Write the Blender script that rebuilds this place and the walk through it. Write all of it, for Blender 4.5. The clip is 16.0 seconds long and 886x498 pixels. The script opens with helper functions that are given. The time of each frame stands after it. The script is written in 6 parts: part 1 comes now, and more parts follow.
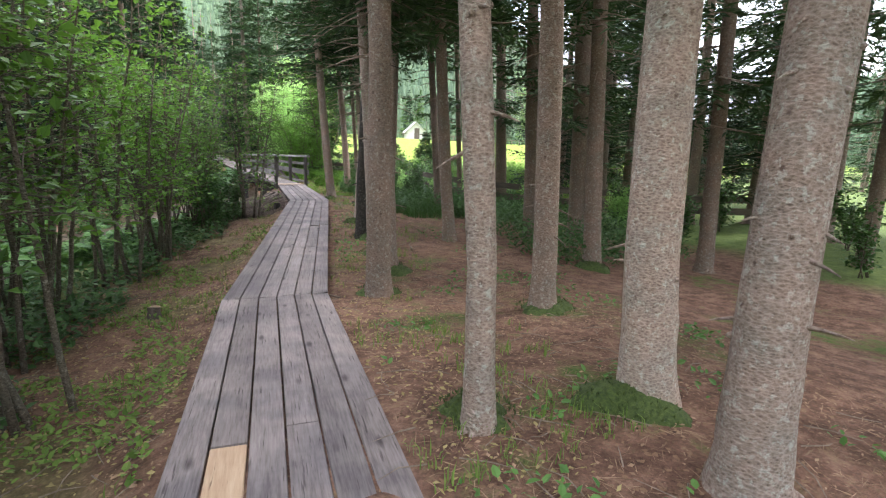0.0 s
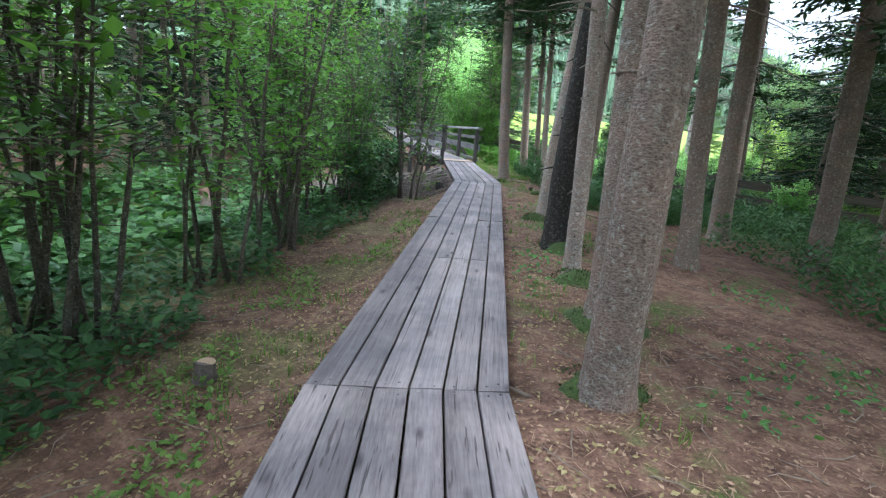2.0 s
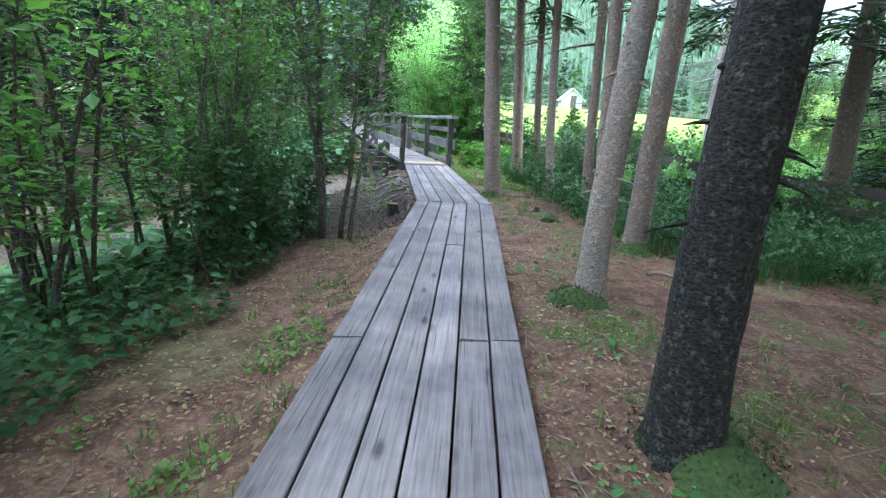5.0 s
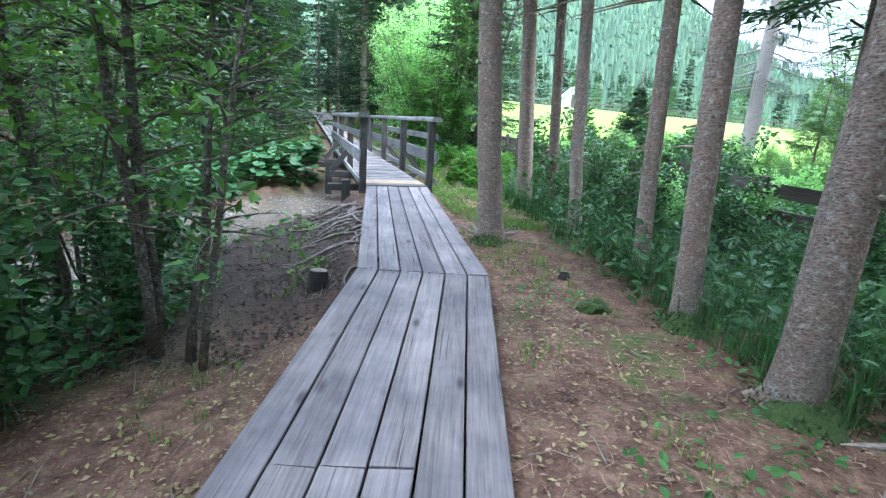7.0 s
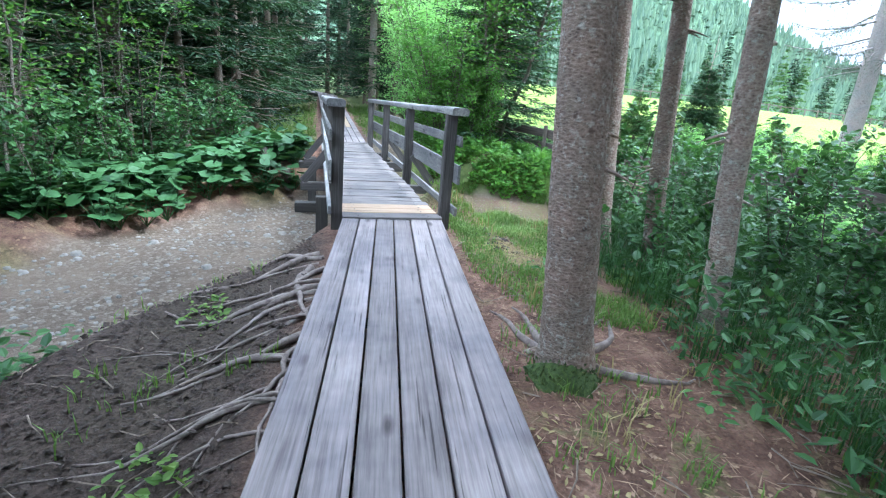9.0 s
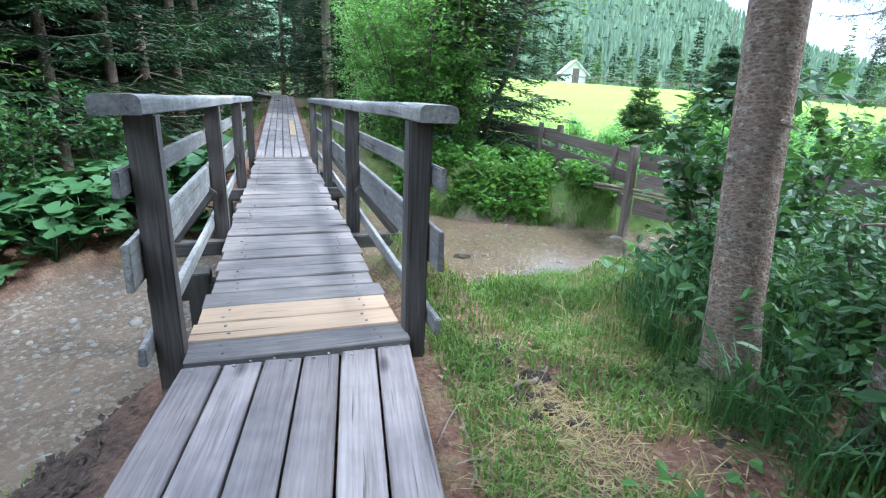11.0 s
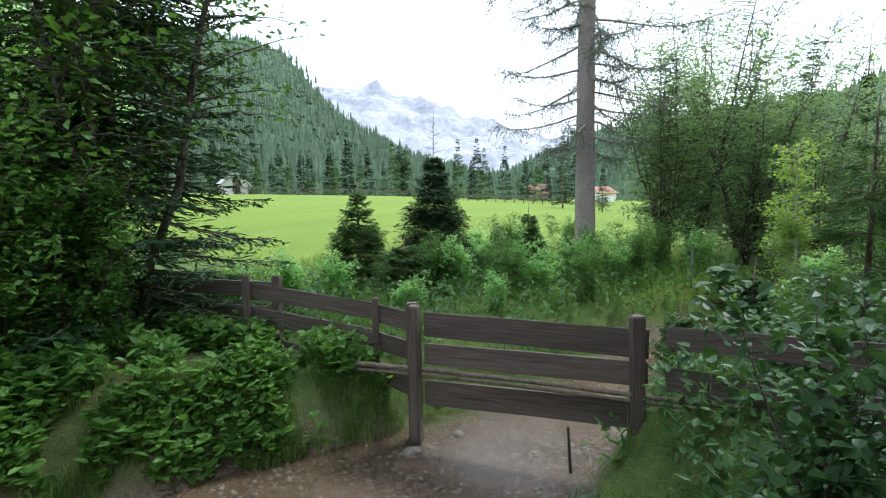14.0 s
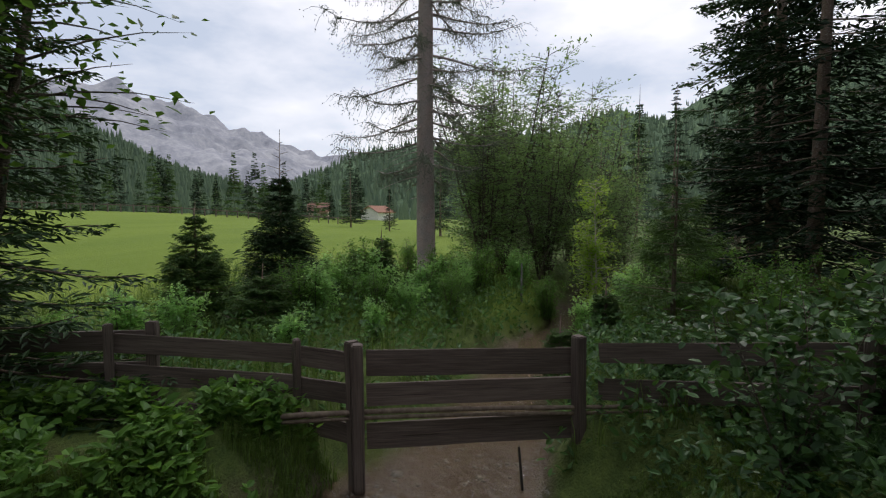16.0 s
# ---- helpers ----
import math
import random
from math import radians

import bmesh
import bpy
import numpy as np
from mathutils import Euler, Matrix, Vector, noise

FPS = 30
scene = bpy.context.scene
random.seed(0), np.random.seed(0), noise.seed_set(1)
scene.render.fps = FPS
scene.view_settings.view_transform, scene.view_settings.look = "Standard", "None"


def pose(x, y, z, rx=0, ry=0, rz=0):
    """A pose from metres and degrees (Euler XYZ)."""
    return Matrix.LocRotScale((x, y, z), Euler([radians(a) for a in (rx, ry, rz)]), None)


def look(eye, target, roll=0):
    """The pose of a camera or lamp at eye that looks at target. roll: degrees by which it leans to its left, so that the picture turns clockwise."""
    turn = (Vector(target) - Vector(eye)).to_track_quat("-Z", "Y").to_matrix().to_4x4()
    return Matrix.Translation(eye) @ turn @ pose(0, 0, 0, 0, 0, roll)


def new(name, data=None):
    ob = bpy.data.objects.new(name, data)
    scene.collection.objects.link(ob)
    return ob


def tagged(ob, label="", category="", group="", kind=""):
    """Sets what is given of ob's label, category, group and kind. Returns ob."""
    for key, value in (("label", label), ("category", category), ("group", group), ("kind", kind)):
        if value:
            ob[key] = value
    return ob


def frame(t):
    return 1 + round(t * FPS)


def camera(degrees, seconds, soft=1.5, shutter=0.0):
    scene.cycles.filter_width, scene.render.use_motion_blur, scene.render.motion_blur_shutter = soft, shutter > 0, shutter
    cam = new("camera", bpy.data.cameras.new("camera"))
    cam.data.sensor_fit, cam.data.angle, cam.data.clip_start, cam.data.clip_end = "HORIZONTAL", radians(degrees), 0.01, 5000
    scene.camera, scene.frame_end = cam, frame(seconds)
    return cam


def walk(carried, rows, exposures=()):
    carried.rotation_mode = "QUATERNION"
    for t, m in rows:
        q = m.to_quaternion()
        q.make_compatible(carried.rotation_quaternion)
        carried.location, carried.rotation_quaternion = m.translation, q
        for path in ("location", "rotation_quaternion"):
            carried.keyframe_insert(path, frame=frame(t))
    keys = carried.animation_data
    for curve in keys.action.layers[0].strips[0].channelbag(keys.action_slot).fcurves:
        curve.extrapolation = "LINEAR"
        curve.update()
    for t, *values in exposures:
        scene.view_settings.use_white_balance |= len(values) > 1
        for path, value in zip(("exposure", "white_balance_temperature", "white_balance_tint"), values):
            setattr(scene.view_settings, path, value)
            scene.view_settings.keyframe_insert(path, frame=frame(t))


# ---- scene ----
cam = camera(82.0, 16.0, soft=1.2)
PATH = [
    (0, (-5.095, -19.29, 2.01), (-4.068, -17.625, 1.594), 2.3),
    (0.5, (-4.856, -18.3, 1.878), (-4.049, -16.521, 1.449), 3.0),
    (1, (-4.583, -17.482, 1.784), (-3.944, -15.646, 1.312), 4.2),
    (1.5, (-4.412, -16.725, 1.707), (-3.912, -14.854, 1.205), 5.1),
    (2, (-4.246, -15.951, 1.707), (-3.773, -14.08, 1.182), 5.1),
    (2.5, (-4.137, -15.197, 1.694), (-3.668, -13.333, 1.142), 5.4),
    (3, (-4.012, -14.417, 1.62), (-3.522, -12.56, 1.063), 5.1),
    (3.5, (-3.803, -13.605, 1.602), (-3.294, -11.752, 1.048), 5.0),
    (4, (-3.501, -12.843, 1.57), (-2.97, -10.997, 1.014), 4.2),
    (6.5, (-1.869, -8.906, 1.494), (-1.296, -7.066, 0.961), 4.0),
    (7, (-1.594, -8.084, 1.495), (-1.028, -6.247, 0.945), 4.0),
    (7.5, (-1.348, -7.275, 1.48), (-0.801, -5.439, 0.906), 4.2),
    (8, (-1.097, -6.475, 1.442), (-0.577, -4.636, 0.853), 4.9),
    (8.5, (-0.937, -5.684, 1.49), (-0.431, -3.849, 0.877), 5.0),
    (11, (-0.017, -2.226, 1.357), (0.572, -0.418, 0.737), 2.6),
    (11.5, (0.137, -1.494, 1.368), (0.817, 0.289, 0.767), 2.4),
    (12, (0.275, -0.787, 1.436), (1.091, 0.949, 0.871), 1.8),
    (12.5, (0.471, -0.359, 1.54), (1.483, 1.288, 1.025), 1.3),
    (13, (0.756, 0.343, 1.549), (2.042, 1.81, 1.109), 1.1),
    (13.5, (1.175, 0.867, 1.58), (2.648, 2.184, 1.271), -0.6),
    (14, (1.334, 1.254, 1.668), (2.929, 2.441, 1.456), -0.8),
    (14.5, (1.245, 1.662, 1.704), (2.948, 2.698, 1.537), 0.1),
    (15, (1.134, 2.065, 1.733), (2.94, 2.91, 1.581), 0.6),
    (15.5, (0.989, 2.444, 1.717), (2.885, 3.063, 1.57), 0.8),
    (16, (0.751, 2.808, 1.809), (2.705, 3.209, 1.661), 0.1),
]
EXPOSURES = [(0.0, 2.33, 6400, 14), (1.0, 2.52, 6200, 12), (2.0, 2.45, 5500, 6), (2.5, 2.5, 5300, 4), (4.0, 2.65, 5250, 4), (7.0, 2.75, 5100, 4), (8.7, 2.7, 5100, 4), (11.0, 2.42, 5200, 4), (12.5, 1.78, 5300, 2), (13.5, 1.55, 5350, 4), (14.0, 1.08, 5850, 6), (14.5, 0.38, 6300, 10), (16.0, -0.3, 6500, 14)]
walk(cam, [(t, look(eye, target, roll)) for t, eye, target, roll in PATH], EXPOSURES)

# ---- world, sun and light ----
world = bpy.data.worlds.new("sky")
scene.world = world
world.use_nodes = True
wn = world.node_tree
wn.nodes.clear()
w_out = wn.nodes.new("ShaderNodeOutputWorld")
w_bg = wn.nodes.new("ShaderNodeBackground")
w_sky = wn.nodes.new("ShaderNodeTexSky")
w_sky.sky_type = "NISHITA"
w_sky.sun_disc = False
w_sky.sun_elevation = radians(52)
w_sky.sun_rotation = radians(100)
w_coord = wn.nodes.new("ShaderNodeTexCoord")
w_map = wn.nodes.new("ShaderNodeMapping")
w_map.inputs["Scale"].default_value = (1.0, 1.0, 2.6)
w_noise = wn.nodes.new("ShaderNodeTexNoise")
w_noise.inputs["Scale"].default_value = 2.3
w_noise.inputs["Detail"].default_value = 7.0
w_noise.inputs["Roughness"].default_value = 0.55
w_ramp = wn.nodes.new("ShaderNodeValToRGB")
w_ramp.color_ramp.elements[0].position, w_ramp.color_ramp.elements[0].color = 0.36, (5.6, 6.4, 7.6, 1)
w_ramp.color_ramp.elements[1].position, w_ramp.color_ramp.elements[1].color = 0.60, (10.5, 10.6, 10.9, 1)
w_mix = wn.nodes.new("ShaderNodeMix")
w_mix.data_type = "RGBA"
w_mix.inputs["Factor"].default_value = 0.9
wn.links.new(w_coord.outputs["Generated"], w_map.inputs["Vector"])
wn.links.new(w_map.outputs["Vector"], w_noise.inputs["Vector"])
wn.links.new(w_noise.outputs["Fac"], w_ramp.inputs["Fac"])
wn.links.new(w_sky.outputs["Color"], w_mix.inputs["A"])
wn.links.new(w_ramp.outputs["Color"], w_mix.inputs["B"])
wn.links.new(w_mix.outputs["Result"], w_bg.inputs["Color"])
w_bg.inputs["Strength"].default_value = 0.13
wn.links.new(w_bg.outputs["Background"], w_out.inputs["Surface"])

sun = new("sun", bpy.data.lights.new("sun", "SUN"))
sun.data.energy, sun.data.angle, sun.data.color = 1.3, radians(14), (1.0, 0.96, 0.9)
sun.matrix_world = look((0, 0, 0), (-math.sin(radians(100)) * 0.62, -math.cos(radians(100)) * 0.62, -0.79))


# ---- materials ----
def nodes_of(m):
    m.use_nodes = True
    t = m.node_tree
    return t, t.nodes["Principled BSDF"]


def link(t, a, b):
    t.links.new(a, b)


def tex_noise(t, vec, scale, detail=4.0, rough=0.6):
    n = t.nodes.new("ShaderNodeTexNoise")
    n.inputs["Scale"].default_value, n.inputs["Detail"].default_value, n.inputs["Roughness"].default_value = scale, detail, rough
    link(t, vec, n.inputs["Vector"])
    return n.outputs["Fac"]


def tex_cells(t, vec, scale, feature="F1", out="Distance"):
    n = t.nodes.new("ShaderNodeTexVoronoi")
    n.feature = feature
    n.inputs["Scale"].default_value = scale
    link(t, vec, n.inputs["Vector"])
    return n.outputs[out]


def ramp(t, fac, stops):
    n = t.nodes.new("ShaderNodeValToRGB")
    e = n.color_ramp.elements
    while len(e) < len(stops):
        e.new(0.5)
    for k, (p, c) in enumerate(stops):
        e[k].position = p
        e[k].color = (*c, 1) if len(c) == 3 else c
    link(t, fac, n.inputs["Fac"])
    return n.outputs["Color"]


def mix(t, fac, a, b, kind="MIX"):
    n = t.nodes.new("ShaderNodeMix")
    n.data_type, n.blend_type = "RGBA", kind
    for socket, v in (("Factor", fac), ("A", a), ("B", b)):
        if isinstance(v, (int, float)):
            n.inputs[socket].default_value = v
        elif isinstance(v, tuple):
            n.inputs[socket].default_value = (*v, 1)
        else:
            link(t, v, n.inputs[socket])
    return n.outputs["Result"]


def calc(t, op, a, b=0.0):
    n = t.nodes.new("ShaderNodeMath")
    n.operation, n.use_clamp = op, False
    for k, v in enumerate((a, b)):
        if isinstance(v, (int, float)):
            n.inputs[k].default_value = v
        else:
            link(t, v, n.inputs[k])
    return n.outputs["Value"]


def bump(t, height, strength, distance, p):
    n = t.nodes.new("ShaderNodeBump")
    n.inputs["Strength"].default_value, n.inputs["Distance"].default_value = strength, distance
    link(t, height, n.inputs["Height"])
    link(t, n.outputs["Normal"], p.inputs["Normal"])


def coords(t, kind="Object", scale=(1, 1, 1)):
    c = t.nodes.new("ShaderNodeTexCoord")
    m = t.nodes.new("ShaderNodeMapping")
    m.inputs["Scale"].default_value = scale
    link(t, c.outputs[kind], m.inputs["Vector"])
    return m.outputs["Vector"]


def world_pos(t):
    return t.nodes.new("ShaderNodeNewGeometry").outputs["Position"]


def obj_random(t):
    return t.nodes.new("ShaderNodeObjectInfo").outputs["Random"]


def attr(t, name):
    n = t.nodes.new("ShaderNodeAttribute")
    n.attribute_name = name
    return n.outputs["Fac"]


def wood(name, dark, mid, light, rough=0.8, grain=1.0, knots=True, spots=False):
    """Sawn timber: grain along the local y axis, knots, weathered streaks."""
    m = bpy.data.materials.new(name)
    t, p = nodes_of(m)
    r = obj_random(t)
    shift = t.nodes.new("ShaderNodeVectorMath")
    shift.operation = "ADD"
    comb = t.nodes.new("ShaderNodeCombineXYZ")
    for k in range(3):
        link(t, calc(t, "MULTIPLY", r, 37.0 + 11 * k), comb.inputs[k])
    c = t.nodes.new("ShaderNodeTexCoord")
    link(t, c.outputs["Object"], shift.inputs[0])
    link(t, comb.outputs["Vector"], shift.inputs[1])
    m1 = t.nodes.new("ShaderNodeMapping")
    m1.inputs["Scale"].default_value = (75, 2.4, 75)
    link(t, shift.outputs["Vector"], m1.inputs["Vector"])
    m2 = t.nodes.new("ShaderNodeMapping")
    m2.inputs["Scale"].default_value = (7, 0.8, 7)
    link(t, shift.outputs["Vector"], m2.inputs["Vector"])
    fine = tex_noise(t, m1.outputs["Vector"], 1.0 * grain, 6, 0.65)
    broad = tex_noise(t, m2.outputs["Vector"], 1.0, 4, 0.6)
    both = calc(t, "ADD", calc(t, "MULTIPLY", fine, 0.62), calc(t, "MULTIPLY", broad, 0.38))
    col = ramp(t, both, [(0.30, dark), (0.5, mid), (0.72, light)])
    tone = t.nodes.new("ShaderNodeMapRange")
    tone.inputs["To Min"].default_value, tone.inputs["To Max"].default_value = 0.82, 1.16
    link(t, r, tone.inputs["Value"])
    hsv = t.nodes.new("ShaderNodeHueSaturation")
    link(t, tone.outputs["Result"], hsv.inputs["Value"])
    link(t, col, hsv.inputs["Color"])
    out = hsv.outputs["Color"]
    m4 = t.nodes.new("ShaderNodeMapping")
    m4.inputs["Scale"].default_value = (58, 1.1, 58)
    link(t, shift.outputs["Vector"], m4.inputs["Vector"])
    crack = ramp(t, tex_noise(t, m4.outputs["Vector"], 1.0, 3, 0.5), [(0.30, (0.30, 0.28, 0.27)), (0.365, (1, 1, 1))])
    out = mix(t, 0.85, out, crack, "MULTIPLY")
    if knots:
        m3 = t.nodes.new("ShaderNodeMapping")
        m3.inputs["Scale"].default_value = (4.6, 1.7, 4.6)
        link(t, shift.outputs["Vector"], m3.inputs["Vector"])
        cell = tex_cells(t, m3.outputs["Vector"], 1.0)
        spot = ramp(t, cell, [(0.05, (0.22, 0.2, 0.2)), (0.15, (1, 1, 1))])
        out = mix(t, 0.8, out, spot, "MULTIPLY")
        blotch = ramp(t, tex_noise(t, world_pos(t), 1.9, 4), [(0.35, (0.6, 0.6, 0.65)), (0.62, (1.15, 1.12, 1.1))])
        out = mix(t, 0.85, out, blotch, "MULTIPLY")
    if spots:
        pale = ramp(t, tex_noise(t, world_pos(t), 34.0, 5, 0.7), [(0.36, (0.72, 0.72, 0.74)), (0.5, (1, 1, 1)), (0.64, (1.4, 1.4, 1.34))])
        out = mix(t, 0.9, out, pale, "MULTIPLY")
        worn = tex_noise(t, world_pos(t), 90.0, 3, 0.6)
        out = mix(t, ramp(t, worn, [(0.66, (0, 0, 0)), (0.72, (0.8, 0.8, 0.8))]), out, (0.42, 0.43, 0.40))
    link(t, out, p.inputs["Base Color"])
    p.inputs["Roughness"].default_value = rough
    p.inputs["Specular IOR Level"].default_value = 0.3
    bump(t, both, 0.55, 0.006, p)
    return m


def bark(name, dark, mid, light, lichen=0.4, red=0.0):
    """Scaly conifer bark with pale lichen patches."""
    m = bpy.data.materials.new(name)
    t, p = nodes_of(m)
    vec = coords(t, "Object", (1, 1, 1.7))
    r = obj_random(t)
    warp = tex_noise(t, coords(t, "Object"), 3.5, 5)
    cells = tex_cells(t, vec, 42.0)
    flakes = calc(t, "ADD", calc(t, "MULTIPLY", cells, 0.45), calc(t, "MULTIPLY", tex_noise(t, vec, 30.0, 7, 0.75), 0.75))
    col = ramp(t, flakes, [(0.30, dark), (0.46, mid), (0.80, light)])
    spots = ramp(t, tex_cells(t, coords(t, "Object", (1, 1, 0.8)), 7.0), [(0.05, (0.35, 0.3, 0.28)), (0.12, (1, 1, 1))])
    col = mix(t, 0.8, col, spots, "MULTIPLY")
    patch = ramp(t, tex_noise(t, coords(t, "Object"), 24.0, 6, 0.7), [(0.545, (0, 0, 0)), (0.62, (1, 1, 1))])
    col = mix(t, calc(t, "MULTIPLY", patch, lichen), col, (0.44, 0.44, 0.39))
    warm = ramp(t, warp, [(0.3, (0.82, 0.86, 0.86)), (0.7, (1.2, 1.02, 0.95))])
    col = mix(t, 0.8, col, warm, "MULTIPLY")
    tone = t.nodes.new("ShaderNodeMapRange")
    tone.inputs["To Min"].default_value, tone.inputs["To Max"].default_value = 0.8, 1.2
    link(t, r, tone.inputs["Value"])
    hsv = t.nodes.new("ShaderNodeHueSaturation")
    link(t, tone.outputs["Result"], hsv.inputs["Value"])
    link(t, col, hsv.inputs["Color"])
    link(t, hsv.outputs["Color"], p.inputs["Base Color"])
    p.inputs["Roughness"].default_value = 0.9
    p.inputs["Specular IOR Level"].default_value = 0.2
    bump(t, flakes, 0.9, 0.02, p)
    return m


def foliage(name, dark, light, rough=0.5, through_light=0.25):
    """Leaves and needles, each leaf a little different in tone."""
    m = bpy.data.materials.new(name)
    t, p = nodes_of(m)
    island = t.nodes.new("ShaderNodeNewGeometry").outputs["Random Per Island"]
    clump = tex_noise(t, world_pos(t), 1.3, 3)
    f = calc(t, "ADD", calc(t, "MULTIPLY", island, 0.55), calc(t, "MULTIPLY", clump, 0.5))
    link(t, ramp(t, f, [(0.2, dark), (0.8, light)]), p.inputs["Base Color"])
    p.inputs["Roughness"].default_value = rough
    p.inputs["Specular IOR Level"].default_value = 0.2
    tr = t.nodes.new("ShaderNodeBsdfTranslucent")
    tr.inputs["Color"].default_value = (light[0] * 1.5, light[1] * 1.5, light[2] * 0.9, 1)
    sh = t.nodes.new("ShaderNodeMixShader")
    sh.inputs["Fac"].default_value = through_light
    link(t, p.outputs["BSDF"], sh.inputs[1])
    link(t, tr.outputs["BSDF"], sh.inputs[2])
    link(t, sh.outputs["Shader"], t.nodes["Material Output"].inputs["Surface"])
    return m


def plain(name, a, b, scale, rough=0.8, relief=0.3, kind="Object"):
    m = bpy.data.materials.new(name)
    t, p = nodes_of(m)
    n = tex_noise(t, coords(t, kind), scale, 6, 0.65)
    link(t, ramp(t, n, [(0.3, a), (0.7, b)]), p.inputs["Base Color"])
    p.inputs["Roughness"].default_value = rough
    bump(t, n, relief, 0.02, p)
    return m


M_PLANK = wood("weathered_plank", (0.100, 0.083, 0.079), (0.215, 0.184, 0.178), (0.315, 0.276, 0.268))
M_PALE = wood("new_plank", (0.33, 0.205, 0.13), (0.43, 0.30, 0.20), (0.52, 0.385, 0.27), knots=False)
M_BRIDGE = wood("bridge_plank", (0.11, 0.096, 0.088), (0.20, 0.176, 0.165), (0.31, 0.28, 0.262))
M_POST = wood("dark_post_wood", (0.035, 0.030, 0.028), (0.085, 0.075, 0.070), (0.17, 0.155, 0.145), knots=False)
M_RAIL = wood("silver_rail_wood", (0.125, 0.12, 0.115), (0.205, 0.198, 0.190), (0.29, 0.28, 0.27), spots=True)
M_FENCE = wood("brown_fence_wood", (0.055, 0.042, 0.036), (0.135, 0.105, 0.09), (0.24, 0.195, 0.168), knots=False)
M_BEAM = wood("dark_beam_wood", (0.02, 0.018, 0.016), (0.05, 0.045, 0.04), (0.09, 0.08, 0.07), knots=False)
M_BARK = bark("spruce_bark", (0.060, 0.045, 0.036), (0.165, 0.125, 0.102), (0.285, 0.228, 0.190), 0.55)
M_BARK_GREY = bark("pale_spruce_bark", (0.10, 0.078, 0.062), (0.24, 0.190, 0.160), (0.40, 0.335, 0.29), 0.9)
M_BARK_BLACK = bark("near_black_bark", (0.006, 0.006, 0.005), (0.018, 0.016, 0.014), (0.05, 0.045, 0.04), 0.15)
M_BARK_THIN = bark("sapling_bark", (0.028, 0.024, 0.018), (0.072, 0.063, 0.048), (0.15, 0.135, 0.108), 0.35)
M_BARK_BIRCH = bark("birch_bark", (0.25, 0.24, 0.22), (0.5, 0.48, 0.45), (0.66, 0.64, 0.6), 0.5)
M_LARCH = bark("larch_bark", (0.11, 0.09, 0.085), (0.28, 0.24, 0.23), (0.44, 0.39, 0.375), 0.6)
M_NEEDLE = foliage("spruce_needles", (0.012, 0.030, 0.014), (0.055, 0.105, 0.040), 0.55, 0.12)
M_NEEDLE_LIGHT = foliage("young_spruce_needles", (0.025, 0.065, 0.022), (0.11, 0.19, 0.055), 0.55, 0.18)
# Forest-interior shade is painted into this near-black copy of the needles.
M_NEEDLE_SHADE = foliage("shade_dark_spruce_needles", (0.006, 0.016, 0.009), (0.028, 0.058, 0.024), 0.6, 0.08)
M_LARCH_NEEDLE = foliage("larch_twigs", (0.09, 0.105, 0.085), (0.17, 0.19, 0.15), 0.7, 0.15)
# Thicket shade darkens this leaf colour; the next is its lit copy.
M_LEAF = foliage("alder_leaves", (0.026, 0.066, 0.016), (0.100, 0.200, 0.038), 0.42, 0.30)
M_LEAF_LIT = foliage("lit_copy_leaves", (0.045, 0.110, 0.026), (0.150, 0.290, 0.060), 0.42, 0.35)
# Sunlit, hazy brightness is painted into this pale leaf colour.
M_LEAF_SUNLIT = foliage("sunlit_tint_leaves", (0.12, 0.24, 0.085), (0.31, 0.50, 0.23), 0.42, 0.55)
M_LEAF_DARK = foliage("hazel_leaves", (0.022, 0.058, 0.020), (0.072, 0.15, 0.045), 0.45, 0.2)
M_LEAF_BIRCH = foliage("birch_leaves", (0.16, 0.26, 0.05), (0.36, 0.50, 0.12), 0.42, 0.5)
M_SOIL = plain("dug_soil", (0.018, 0.012, 0.009), (0.075, 0.05, 0.036), 30, 0.95, 0.9)
M_WILLOW = foliage("willow_leaves", (0.085, 0.15, 0.065), (0.24, 0.36, 0.17), 0.5, 0.35)
M_HERB = foliage("broad_herb_leaves", (0.030, 0.085, 0.024), (0.105, 0.215, 0.058), 0.42, 0.22)
# Bank shade is put into this darker copy of the herb colour.
M_HERB_SHADE = foliage("herb_leaves_painted_shade", (0.018, 0.052, 0.018), (0.070, 0.150, 0.045), 0.45, 0.2)
M_BUTTERBUR = foliage("butterbur_leaf", (0.022, 0.060, 0.022), (0.062, 0.135, 0.045), 0.5, 0.12)
M_GRASS = foliage("grass_blades", (0.050, 0.105, 0.022), (0.160, 0.240, 0.058), 0.55, 0.25)
M_STRAW = foliage("dry_grass", (0.16, 0.13, 0.06), (0.34, 0.28, 0.14), 0.7, 0.2)
M_MOSS = plain("moss", (0.014, 0.032, 0.006), (0.080, 0.115, 0.022), 40, 0.95, 0.8)
M_LITTER = foliage("leaf_litter", (0.07, 0.038, 0.026), (0.36, 0.24, 0.16), 0.8, 0.05)
M_TWIG = plain("dead_twigs", (0.10, 0.07, 0.05), (0.28, 0.22, 0.17), 14, 0.9)
M_STONE = plain("river_stone", (0.095, 0.085, 0.074), (0.25, 0.225, 0.195), 9, 0.7)
M_ROOT = plain("bare_root", (0.09, 0.065, 0.055), (0.25, 0.20, 0.175), 18, 0.85, 0.6)


